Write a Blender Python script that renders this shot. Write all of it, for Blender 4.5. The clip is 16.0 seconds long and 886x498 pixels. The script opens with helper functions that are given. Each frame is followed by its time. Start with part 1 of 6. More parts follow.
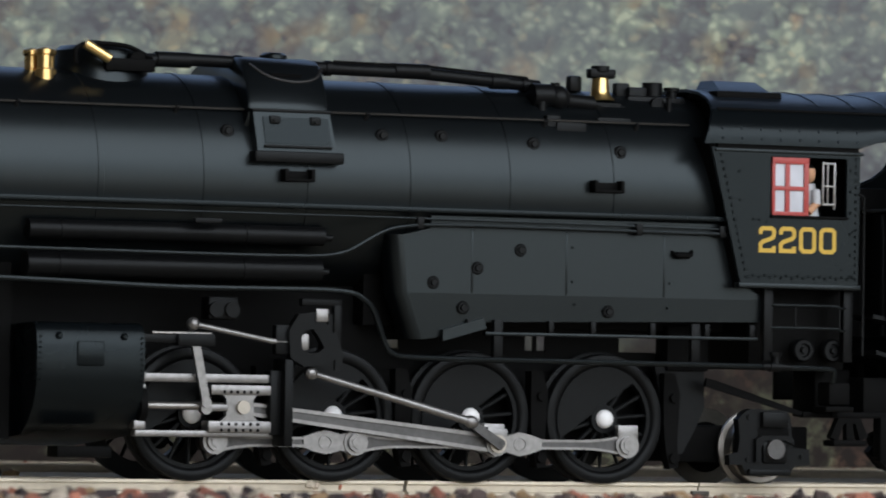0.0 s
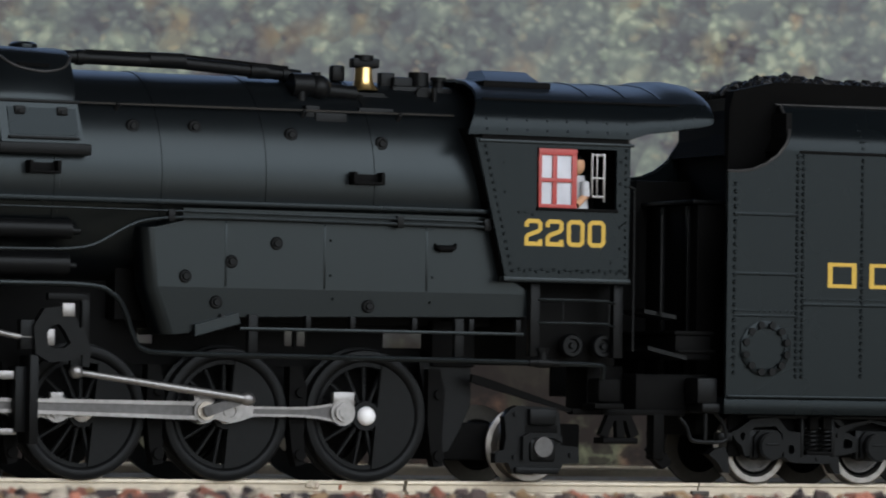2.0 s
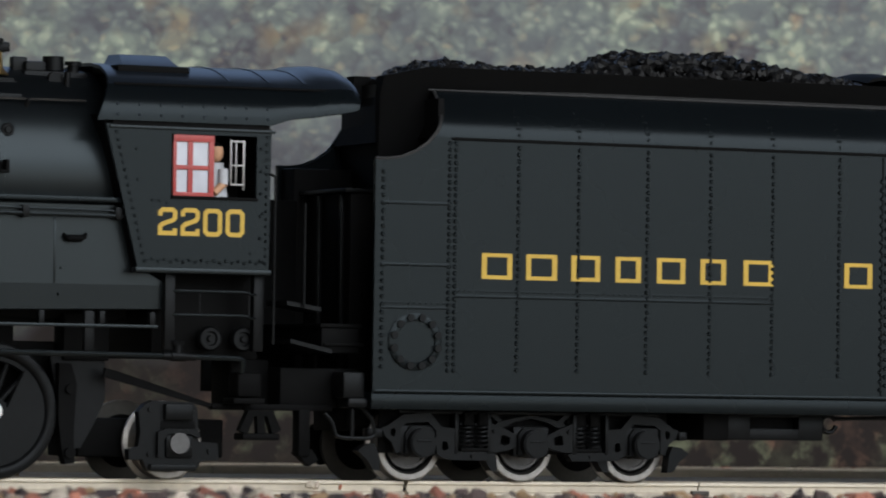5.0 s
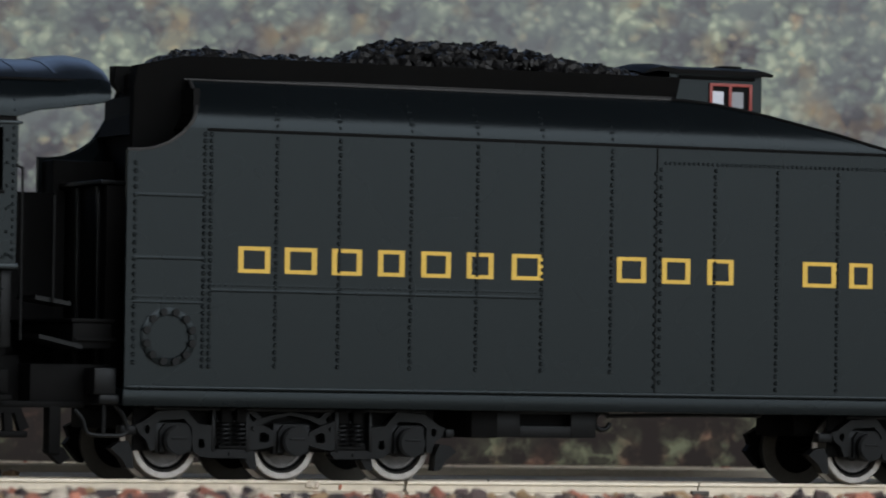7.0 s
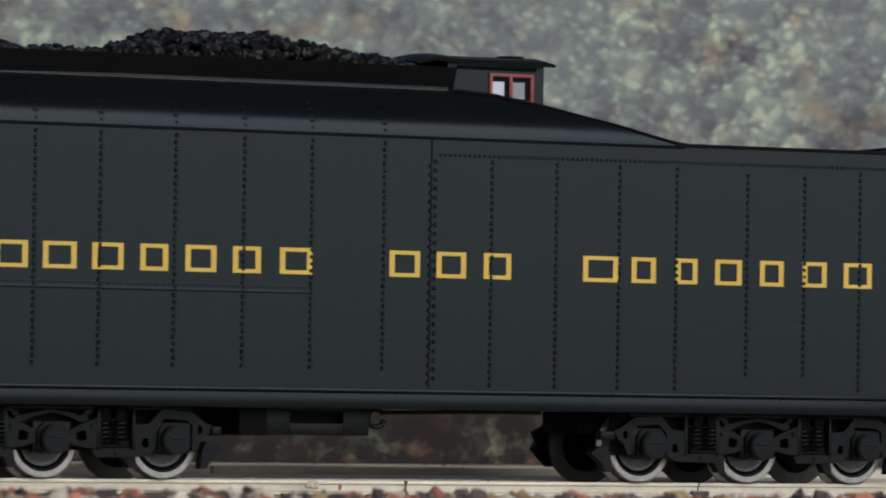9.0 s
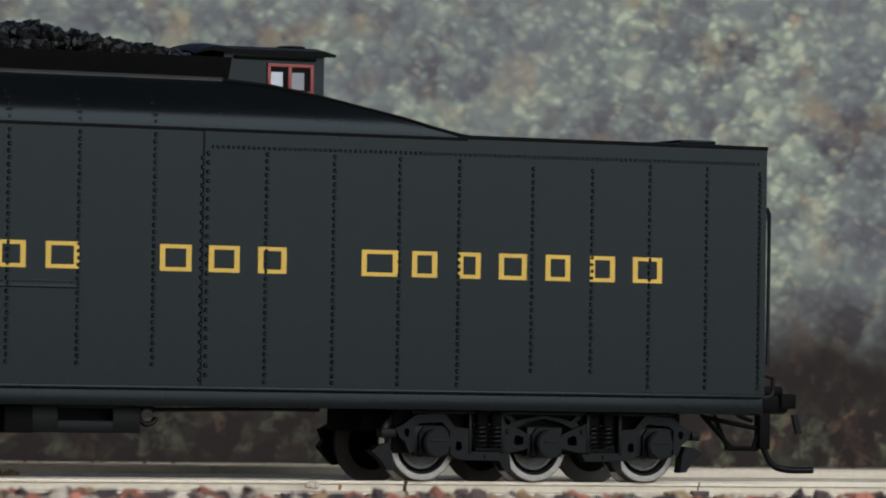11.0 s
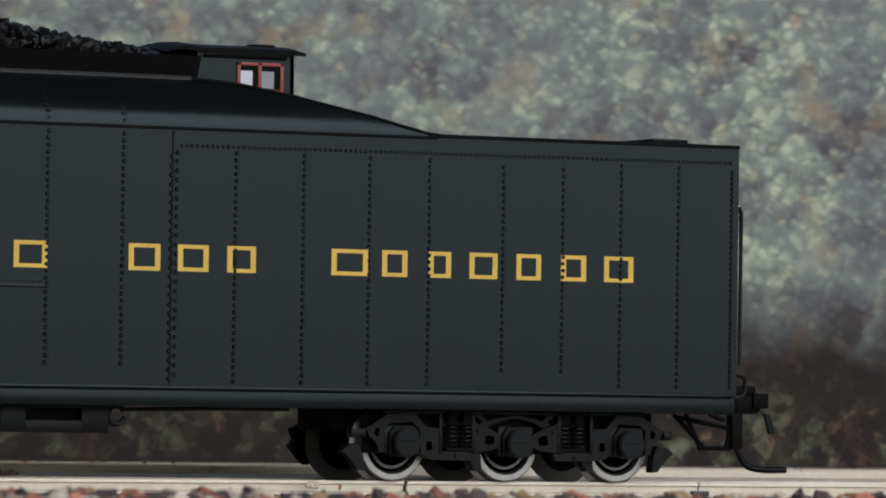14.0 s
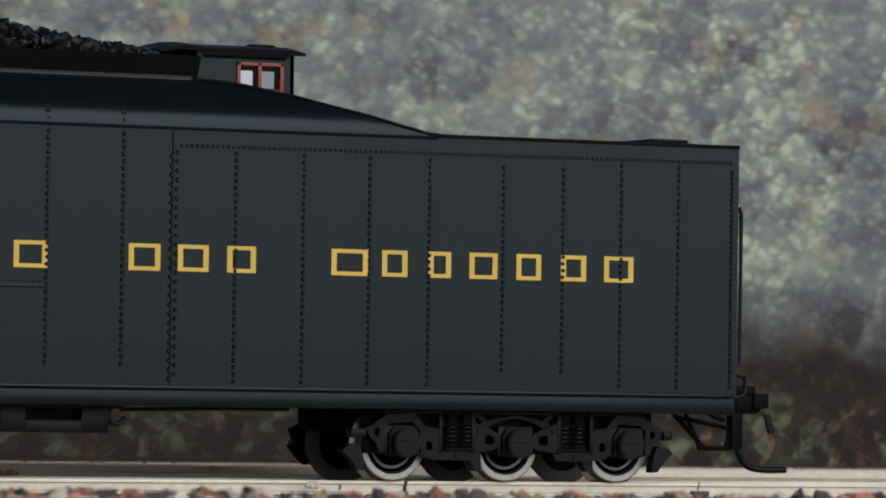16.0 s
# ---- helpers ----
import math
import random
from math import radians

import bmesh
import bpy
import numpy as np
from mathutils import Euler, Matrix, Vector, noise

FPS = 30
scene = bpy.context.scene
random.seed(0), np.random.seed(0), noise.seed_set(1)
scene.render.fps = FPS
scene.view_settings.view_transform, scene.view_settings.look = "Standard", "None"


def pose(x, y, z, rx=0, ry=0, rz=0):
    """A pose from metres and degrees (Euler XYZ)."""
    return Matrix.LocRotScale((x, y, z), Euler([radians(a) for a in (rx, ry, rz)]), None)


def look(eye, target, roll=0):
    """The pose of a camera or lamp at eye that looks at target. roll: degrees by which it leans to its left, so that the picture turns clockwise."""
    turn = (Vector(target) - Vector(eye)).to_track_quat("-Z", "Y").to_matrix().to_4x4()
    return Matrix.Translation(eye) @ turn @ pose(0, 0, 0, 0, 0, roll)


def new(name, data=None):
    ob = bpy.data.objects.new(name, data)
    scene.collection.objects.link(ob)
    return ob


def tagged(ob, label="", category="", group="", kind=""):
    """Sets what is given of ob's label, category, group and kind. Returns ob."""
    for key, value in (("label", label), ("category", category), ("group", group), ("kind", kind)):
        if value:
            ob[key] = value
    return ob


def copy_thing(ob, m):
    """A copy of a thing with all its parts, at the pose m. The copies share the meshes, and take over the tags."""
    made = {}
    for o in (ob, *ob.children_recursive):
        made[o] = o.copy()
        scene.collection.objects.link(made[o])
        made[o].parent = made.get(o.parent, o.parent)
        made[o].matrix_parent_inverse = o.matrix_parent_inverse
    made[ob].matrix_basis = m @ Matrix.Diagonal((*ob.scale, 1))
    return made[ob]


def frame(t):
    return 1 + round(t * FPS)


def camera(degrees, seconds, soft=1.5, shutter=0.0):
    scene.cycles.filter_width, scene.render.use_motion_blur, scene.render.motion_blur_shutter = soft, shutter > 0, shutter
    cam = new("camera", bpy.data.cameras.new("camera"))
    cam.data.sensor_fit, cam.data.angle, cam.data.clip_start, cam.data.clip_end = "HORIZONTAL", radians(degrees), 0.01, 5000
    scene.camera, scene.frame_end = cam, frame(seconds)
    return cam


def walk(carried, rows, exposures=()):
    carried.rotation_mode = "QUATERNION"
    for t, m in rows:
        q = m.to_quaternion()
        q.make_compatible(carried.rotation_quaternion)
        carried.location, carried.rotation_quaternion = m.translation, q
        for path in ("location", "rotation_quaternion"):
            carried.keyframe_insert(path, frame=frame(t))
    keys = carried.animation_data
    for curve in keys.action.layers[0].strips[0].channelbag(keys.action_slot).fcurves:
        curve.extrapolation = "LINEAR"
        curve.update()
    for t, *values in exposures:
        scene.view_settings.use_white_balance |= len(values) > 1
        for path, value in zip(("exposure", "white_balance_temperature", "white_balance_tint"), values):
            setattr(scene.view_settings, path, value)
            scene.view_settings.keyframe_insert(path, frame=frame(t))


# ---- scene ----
MM = 0.001

# ---- camera: fixed on its stand, long lens, level with the rails ----
cam = camera(9.909, 16.0, soft=1.9, shutter=0.4)
EYE = Vector((-305.64, -673.45, 11.41)) * MM
YAW, PITCH, ROLL = radians(25.0), radians(1.6786), 0.8377
AIM = Vector((math.sin(YAW) * math.cos(PITCH), math.cos(YAW) * math.cos(PITCH), math.sin(PITCH)))
CAM_POSE = look(EYE, EYE + AIM, ROLL)
walk(cam, [(0.0, CAM_POSE), (16.0, CAM_POSE)])
cam.data.dof.use_dof = True
cam.data.dof.focus_distance = 0.735
cam.data.dof.aperture_fstop = 150.0

# ---- light: a layout room with a window behind the camera and a high north window ----
world = bpy.data.worlds.new("world")
scene.world = world
world.use_nodes = True
sky = world.node_tree.nodes.new("ShaderNodeTexSky")
sky.sky_type, sky.sun_disc = 'NISHITA', False
sky.sun_elevation, sky.sun_rotation = radians(40), radians(200)
world.node_tree.nodes["Background"].inputs[1].default_value = 0.08
world.node_tree.links.new(sky.outputs[0], world.node_tree.nodes["Background"].inputs[0])
scene.view_settings.exposure = 0.0


def window_light(name, m, sx, sy, power, colour):
    lamp = bpy.data.lights.new(name, 'AREA')
    lamp.shape, lamp.size, lamp.size_y = 'RECTANGLE', sx, sy
    lamp.energy, lamp.color = power, colour
    ob = new(name, lamp)
    ob.matrix_world = m
    return ob


window_light("front_window_light", look((0.45, -1.09, 0.79), (0.45, 0.0, 0.79)), 1.9, 1.02, 22.0, (0.95, 0.98, 1.0))
window_light("lower_window_light", look((0.45, -1.09, -0.16), (0.45, 0.0, -0.16)), 1.9, 0.84, 8.6, (0.96, 0.98, 1.0))
window_light("north_window_light", look((0.30, 1.17, 0.78), (0.05, 0.0, 0.03)), 1.9, 0.50, 1.55, (0.42, 0.60, 1.0))


# ---- materials ----
def material(name, colour, rough=0.5, metal=0.0, vary=0.25, scale=900.0, bump=0.1, spec=0.5, dust=0.0, sheen=None):
    """Painted or bare surface with grain at two scales and, where wanted, light dust."""
    m = bpy.data.materials.new(name)
    m.use_nodes = True
    nt = m.node_tree
    b = nt.nodes["Principled BSDF"]
    co = nt.nodes.new("ShaderNodeTexCoord")
    fine = nt.nodes.new("ShaderNodeTexNoise")
    fine.inputs["Scale"].default_value, fine.inputs["Detail"].default_value = scale, 4
    wide = nt.nodes.new("ShaderNodeTexNoise")
    wide.inputs["Scale"].default_value, wide.inputs["Detail"].default_value = scale / 14, 3
    add = nt.nodes.new("ShaderNodeMath")
    add.operation = 'ADD'
    ramp = nt.nodes.new("ShaderNodeMapRange")
    ramp.inputs["From Min"].default_value, ramp.inputs["From Max"].default_value = 0.6, 1.4
    mix = nt.nodes.new("ShaderNodeMix")
    mix.data_type = 'RGBA'
    lo = [c * (1 - vary) for c in colour]
    hi = [min(1.0, c * (1 + vary) + dust) for c in colour]
    mix.inputs[6].default_value, mix.inputs[7].default_value = (*lo, 1), (*hi, 1)
    rr = nt.nodes.new("ShaderNodeMapRange")
    rr.inputs["To Min"].default_value, rr.inputs["To Max"].default_value = rough * 0.88, min(1, rough * 1.14)
    bm_ = nt.nodes.new("ShaderNodeBump")
    bm_.inputs["Strength"].default_value, bm_.inputs["Distance"].default_value = bump, 0.0001
    link = nt.links.new
    link(co.outputs["Object"], fine.inputs["Vector"])
    link(co.outputs["Object"], wide.inputs["Vector"])
    link(fine.outputs["Fac"], add.inputs[0])
    link(wide.outputs["Fac"], add.inputs[1])
    link(add.outputs[0], ramp.inputs["Value"])
    link(ramp.outputs[0], mix.inputs[0])
    link(mix.outputs[2], b.inputs["Base Color"])
    link(wide.outputs["Fac"], rr.inputs["Value"])
    link(rr.outputs[0], b.inputs["Roughness"])
    link(fine.outputs["Fac"], bm_.inputs["Height"])
    link(bm_.outputs[0], b.inputs["Normal"])
    b.inputs["Metallic"].default_value = metal
    b.inputs["Specular IOR Level"].default_value = spec
    if sheen:
        b.inputs["Specular Tint"].default_value = (*sheen, 1)
    return m


COOL = (0.80, 0.94, 1.0)
PAINT = material("satin_black_paint", (0.0030, 0.0038, 0.0046), 0.29, 0, 0.12, 700, 0.03, 0.33, sheen=COOL)
TANK = material("charcoal_tank_paint", (0.0030, 0.0042, 0.0052), 0.27, 0, 0.12, 700, 0.03, 0.195, sheen=COOL)
# the roof's blue sheen is partly put into its base colour
ROOF = material("roof_paint_blue_sheen", (0.008, 0.011, 0.016), 0.30, 0, 0.12, 700, 0.03, 0.30, sheen=COOL)
DARK = material("matt_black_underframe", (0.0026, 0.0027, 0.0029), 0.62, 0, 0.3, 900, 0.1, 0.06)
GEAR = material("black_plastic_truck", (0.0044, 0.0046, 0.0051), 0.38, 0, 0.25, 900, 0.06, 0.12, sheen=(0.92, 0.97, 1.0))
ROD = material("nickel_plated_rod", (0.225, 0.221, 0.222), 0.36, 0.85, 0.3, 1200, 0.08, 0.5)
WEB = material("dull_rod_flute", (0.085, 0.084, 0.085), 0.45, 0.8, 0.3, 1200, 0.1, 0.5)
WIRE = material("thin_wire", (0.03, 0.029, 0.028), 0.45, 0.3, 0.2, 1200, 0.0, 0.4)
RED_DULL = material("dull_red_frame_paint", (0.20, 0.032, 0.026), 0.5, 0, 0.2, 1500, 0.05, 0.4)
PIN = material("bright_pin_metal", (0.37, 0.34, 0.30), 0.4, 0.8, 0.12, 1200, 0.05, 0.5)
CAP = material("white_axle_cap", (0.80, 0.80, 0.82), 0.35, 0.0, 0.05, 1200, 0.03, 0.5)
STEEL = material("worn_tread_steel", (0.26, 0.25, 0.24), 0.36, 0.9, 0.25, 1500, 0.1, 0.5)
TRIM = material("pale_edge_paint", (0.020, 0.020, 0.021), 0.36, 0, 0.3, 900, 0.04, 0.36)
PANE = material("grey_window_pane", (0.16, 0.17, 0.19), 0.3, 0, 0.25, 260, 0.0, 0.5)
BRASS = material("polished_brass", (0.83, 0.57, 0.24), 0.28, 1.0, 0.12, 1200, 0.05, 0.5)
GOLD = material("gold_lettering_paint", (0.52, 0.335, 0.045), 0.5, 0, 0.10, 1500, 0.03, 0.4)
RED = material("red_window_frame_paint", (0.34, 0.040, 0.036), 0.45, 0, 0.15, 1500, 0.05, 0.5)
WHITE = material("pale_window_pane", (0.44, 0.46, 0.52), 0.3, 0, 0.25, 260, 0.0, 0.5)
COAL = material("lump_coal", (0.006, 0.006, 0.0064), 0.42, 0, 0.5, 1500, 0.5, 0.20)
RAIL = material("nickel_silver_rail", (0.56, 0.50, 0.405), 0.5, 0.2, 0.14, 900, 0.1, 0.5)
TIE = material("weathered_tie", (0.22, 0.18, 0.14), 0.8, 0, 0.35, 700, 0.5, 0.3)
PLASTER = material("room_wall_paint", (0.20, 0.20, 0.20), 0.8, 0, 0.1, 30, 0.1, 0.3)
CEIL = material("dark_ceiling_board", (0.035, 0.035, 0.037), 0.9, 0, 0.15, 30, 0.1, 0.2)
SKIN = material("figurine_flesh_paint", (0.48, 0.27, 0.16), 0.6, 0, 0.15, 1500, 0.0, 0.3)
DULL_SHADED = material("dull_and_shaded_metal", (0.07, 0.066, 0.058), 0.5, 0.5, 0.2, 1500, 0.1, 0.4)
SHIRT = material("figurine_grey_paint", (0.42, 0.43, 0.46), 0.6, 0, 0.15, 1500, 0.0, 0.3)


def stone_material():
    """Ballast chips: grey, cream, brown and brick-red grains."""
    m = bpy.data.materials.new("mixed_ballast_chips")
    m.use_nodes = True
    nt = m.node_tree
    b = nt.nodes["Principled BSDF"]
    g = nt.nodes.new("ShaderNodeNewGeometry")
    r = nt.nodes.new("ShaderNodeValToRGB")
    r.color_ramp.interpolation = 'CONSTANT'
    els = r.color_ramp.elements
    stops = [(0.0, (0.040, 0.030, 0.032)), (0.30, (0.085, 0.060, 0.056)), (0.46, (0.46, 0.40, 0.32)), (0.60, (0.22, 0.085, 0.060)),
             (0.72, (0.54, 0.46, 0.38)), (0.82, (0.38, 0.15, 0.10)), (0.92, (0.30, 0.20, 0.11))]
    els[0].position, els[0].color = stops[0][0], (*stops[0][1], 1)
    els[1].position, els[1].color = stops[1][0], (*stops[1][1], 1)
    for p, c in stops[2:]:
        e = els.new(p)
        e.color = (*c, 1)
    n = nt.nodes.new("ShaderNodeTexNoise")
    n.inputs["Scale"].default_value = 2500
    co = nt.nodes.new("ShaderNodeTexCoord")
    mx = nt.nodes.new("ShaderNodeMix")
    mx.data_type, mx.blend_type = 'RGBA', 'OVERLAY'
    mx.inputs[0].default_value = 0.5
    nt.links.new(co.outputs["Object"], n.inputs["Vector"])
    nt.links.new(g.outputs["Random Per Island"], r.inputs[0])
    nt.links.new(r.outputs[0], mx.inputs[6])
    nt.links.new(n.outputs["Fac"], mx.inputs[7])
    nt.links.new(mx.outputs[2], b.inputs["Base Color"])
    b.inputs["Roughness"].default_value = 0.85
    return m


def sand_material():
    """Pale sanded scenery base with brown and red specks."""
    m = bpy.data.materials.new("pale_sanded_ground")
    m.use_nodes = True
    nt = m.node_tree
    b = nt.nodes["Principled BSDF"]
    co = nt.nodes.new("ShaderNodeTexCoord")
    v = nt.nodes.new("ShaderNodeTexVoronoi")
    v.inputs["Scale"].default_value = 700
    n = nt.nodes.new("ShaderNodeTexNoise")
    n.inputs["Scale"].default_value, n.inputs["Detail"].default_value = 60, 5
    r = nt.nodes.new("ShaderNodeValToRGB")
    els = r.color_ramp.elements
    els[0].position, els[0].color = 0.25, (0.46, 0.38, 0.28, 1)
    els[1].position, els[1].color = 0.55, (0.76, 0.68, 0.54, 1)
    sep = nt.nodes.new("ShaderNodeSeparateColor")
    k = nt.nodes.new("ShaderNodeValToRGB")
    k.color_ramp.interpolation = 'CONSTANT'
    ks = k.color_ramp.elements
    ks[0].position, ks[0].color = 0.0, (1, 1, 1, 1)
    ks[1].position, ks[1].color = 0.80, (0.72, 0.62, 0.50, 1)
    e = ks.new(0.965)
    e.color = (0.60, 0.30, 0.20, 1)
    mx = nt.nodes.new("ShaderNodeMix")
    mx.data_type, mx.blend_type = 'RGBA', 'MULTIPLY'
    mx.inputs[0].default_value = 1.0
    bp = nt.nodes.new("ShaderNodeBump")
    bp.inputs["Strength"].default_value, bp.inputs["Distance"].default_value = 0.6, 0.0004
    link = nt.links.new
    link(co.outputs["Object"], v.inputs["Vector"])
    link(co.outputs["Object"], n.inputs["Vector"])
    link(n.outputs["Fac"], r.inputs[0])
    link(v.outputs["Color"], sep.inputs[0])
    link(sep.outputs[0], k.inputs[0])
    link(r.outputs[0], mx.inputs[6])
    link(k.outputs[0], mx.inputs[7])
    link(mx.outputs[2], b.inputs["Base Color"])
    link(v.outputs["Distance"], bp.inputs["Height"])
    link(bp.outputs[0], b.inputs["Normal"])
    b.inputs["Roughness"].default_value = 0.9
    return m


PATCHES = ((243.6, 83.5, 12, 0.12), (259, 88, 9, -0.20), (263, 70, 12, -0.32), (261, 98, 8, -0.16), (228, 90.5, 7, -0.16), (212, 96, 8, -0.08), (251, 49, 13, 0.15),
           (240, 56, 9, 0.08), (240, 33, 9, 0.05), (258, 33, 8, -0.35), (264, 52, 10, -0.34), (246, 18, 14, -0.3), (235, 60, 6, -0.06), (220, 73, 10, 0.08), (179, 81, 12, 0.05),
           (148.6, 74, 10, 0.09), (200, 85.5, 11, 0.06), (167, 93, 9, -0.12), (139, 82, 8, -0.07), (120, 70, 20, 0.03), (75, 88, 20, -0.08), (132, 89, 8, 0.04), (186, 62, 14, 0.05))


def woodland_material():
    """Printed backdrop sheet: hazy autumn woodland, crowns and leaf masses at three scales over a dark forest edge."""
    m = bpy.data.materials.new("printed_woodland_sheet")
    m.use_nodes = True
    nt = m.node_tree
    link = nt.links.new
    b = nt.nodes["Principled BSDF"]
    co = nt.nodes.new("ShaderNodeTexCoord")

    def node(kind, **inputs):
        n = nt.nodes.new(kind)
        for key, value in inputs.items():
            n.inputs[key.replace("_", " ")].default_value = value
        return n

    def calc(op, a, c, clamp=False):
        n = nt.nodes.new("ShaderNodeMath")
        n.operation, n.use_clamp = op, clamp
        for i, x in enumerate((a, c)):
            if isinstance(x, (int, float)):
                n.inputs[i].default_value = x
            else:
                link(x, n.inputs[i])
        return n.outputs[0]

    def span(x, a, c, lo=0.0, hi=1.0):
        n = nt.nodes.new("ShaderNodeMapRange")
        n.inputs[1].default_value, n.inputs[2].default_value, n.inputs[3].default_value, n.inputs[4].default_value = a, c, lo, hi
        link(x, n.inputs[0])
        return n.outputs[0]

    def blend(f, a, c):
        n = nt.nodes.new("ShaderNodeMix")
        n.data_type = 'RGBA'
        link(f, n.inputs[0])
        for i, x in ((6, a), (7, c)):
            if isinstance(x, tuple):
                n.inputs[i].default_value = (*x, 1)
            else:
                link(x, n.inputs[i])
        return n.outputs[2]

    at = co.outputs["Object"]
    # a slight wobble keeps the crowns uneven
    wob = node("ShaderNodeTexNoise", Scale=210.0, Detail=4.0)
    link(at, wob.inputs["Vector"])
    off = nt.nodes.new("ShaderNodeVectorMath")
    off.operation = 'MULTIPLY_ADD'
    link(wob.outputs["Color"], off.inputs[0])
    off.inputs[1].default_value = (0.0034, 0.0034, 0.0034)
    link(at, off.inputs[2])
    pos = off.outputs[0]
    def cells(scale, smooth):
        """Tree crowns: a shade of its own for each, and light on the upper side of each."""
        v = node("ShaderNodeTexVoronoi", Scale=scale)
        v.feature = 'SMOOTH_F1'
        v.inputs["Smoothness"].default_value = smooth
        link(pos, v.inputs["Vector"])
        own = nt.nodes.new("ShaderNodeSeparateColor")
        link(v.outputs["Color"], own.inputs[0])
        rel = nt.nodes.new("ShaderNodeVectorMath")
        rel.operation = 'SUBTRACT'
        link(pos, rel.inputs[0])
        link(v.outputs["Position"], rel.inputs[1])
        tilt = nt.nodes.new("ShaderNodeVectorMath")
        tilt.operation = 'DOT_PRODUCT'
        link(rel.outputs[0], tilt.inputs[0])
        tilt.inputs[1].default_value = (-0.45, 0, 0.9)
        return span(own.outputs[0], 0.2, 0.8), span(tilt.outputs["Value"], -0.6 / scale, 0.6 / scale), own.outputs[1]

    def dabs(scale, turn, wide):
        """Clumps of leaves: round dabs, each with its own shade and hue."""
        mp = nt.nodes.new("ShaderNodeMapping")
        mp.inputs["Rotation"].default_value = (0, turn, 0)
        mp.inputs["Scale"].default_value = (1 / wide, 1, wide)
        link(pos, mp.inputs["Vector"])
        v = node("ShaderNodeTexVoronoi", Scale=scale)
        link(mp.outputs[0], v.inputs["Vector"])
        own = nt.nodes.new("ShaderNodeSeparateColor")
        link(v.outputs["Color"], own.inputs[0])
        return calc('MULTIPLY', span(v.outputs["Distance"], 0.10, 0.64, 1.0, 0.0), span(own.outputs[0], 0.1, 0.9, 0.15, 1.0)), own.outputs[1]

    big, big_lit, big_hue = cells(80.0, 0.3)
    mid, mid_lit, mid_hue = cells(190.0, 0.3)
    clump, clump_hue = dabs(290.0, 0.35, 1.15)
    sprig, sprig_hue = dabs(470.0, -0.5, 1.25)
    mass = node("ShaderNodeTexNoise", Scale=30.0, Detail=3.0)
    link(at, mass.inputs["Vector"])
    hue = node("ShaderNodeTexNoise", Scale=75.0, Detail=3.0)
    link(at, hue.inputs["Vector"])
    tuft = node("ShaderNodeTexNoise", Scale=170.0, Detail=5.0, Roughness=0.65)
    link(pos, tuft.inputs["Vector"])
    # leaves show least in the deep shade between the stands
    open_ = span(mass.outputs["Fac"], 0.36, 0.60, 0.45, 1.15)
    clump, sprig = calc('MULTIPLY', clump, open_), calc('MULTIPLY', sprig, open_)
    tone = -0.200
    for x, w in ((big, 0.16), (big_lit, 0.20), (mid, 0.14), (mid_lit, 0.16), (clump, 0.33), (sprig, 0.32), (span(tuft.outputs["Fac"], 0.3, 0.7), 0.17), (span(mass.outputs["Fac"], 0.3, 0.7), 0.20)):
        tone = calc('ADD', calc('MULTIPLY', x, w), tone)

    def patch(x, z, r):
        """A soft round patch of the print, 1 at its middle."""
        n = nt.nodes.new("ShaderNodeVectorMath")
        n.operation = 'DISTANCE'
        link(pos, n.inputs[0])
        n.inputs[1].default_value = (x * MM, 0.32, z * MM)
        return span(n.outputs["Value"], r * 0.25 * MM, r * MM, 1.0, 0.0)

    # brighter and duller stands of trees
    for x, z, r, amount in PATCHES:
        tone = calc('ADD', tone, calc('MULTIPLY', patch(x, z, r), amount))
    ramp = nt.nodes.new("ShaderNodeValToRGB")
    els = ramp.color_ramp.elements
    els[0].position, els[0].color = 0.08, (0.072, 0.067, 0.078, 1)
    els[1].position, els[1].color = 0.86, (0.42, 0.45, 0.35, 1)
    for p, c in ((0.28, (0.120, 0.120, 0.132)), (0.44, (0.168, 0.185, 0.180)), (0.62, (0.245, 0.282, 0.240))):
        e = els.new(p)
        e.color = (*c, 1)
    link(tone, ramp.inputs[0])
    warm = blend(calc('MULTIPLY', span(hue.outputs["Fac"], 0.50, 0.72, 0.0, 0.9), span(mid_hue, 0.35, 0.8)), ramp.outputs[0], (0.29, 0.225, 0.150))
    green = blend(calc('MULTIPLY', clump, span(clump_hue, 0.55, 0.85, 0.0, 0.55)), warm, (0.29, 0.36, 0.25))
    ochre = blend(calc('MULTIPLY', sprig, span(sprig_hue, 0.70, 0.92, 0.0, 0.60)), green, (0.40, 0.31, 0.20))
    full = blend(span(big_hue, 0.25, 0.75, 0.38, 0.0), ochre, (0.165, 0.180, 0.195))
    for x, z, r, c in ((97, 90, 6, (0.34, 0.25, 0.15)), (245, 97.5, 3.0, (0.60, 0.36, 0.18)), (176, 82, 7, (0.27, 0.20, 0.155)), (224, 90, 6, (0.33, 0.28, 0.18))):
        full = blend(calc('MULTIPLY', patch(x, z, r), span(tuft.outputs["Fac"], 0.35, 0.62)), full, c)
    # the dark forest edge along the foot of the hill
    sep = nt.nodes.new("ShaderNodeSeparateXYZ")
    link(at, sep.inputs[0])
    edge = node("ShaderNodeTexNoise", Scale=50.0, Detail=4.0)
    link(at, edge.inputs["Vector"])
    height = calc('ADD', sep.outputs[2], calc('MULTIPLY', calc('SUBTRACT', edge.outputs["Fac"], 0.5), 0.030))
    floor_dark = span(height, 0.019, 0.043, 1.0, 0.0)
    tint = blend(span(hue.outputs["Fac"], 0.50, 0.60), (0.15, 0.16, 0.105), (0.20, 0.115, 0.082))
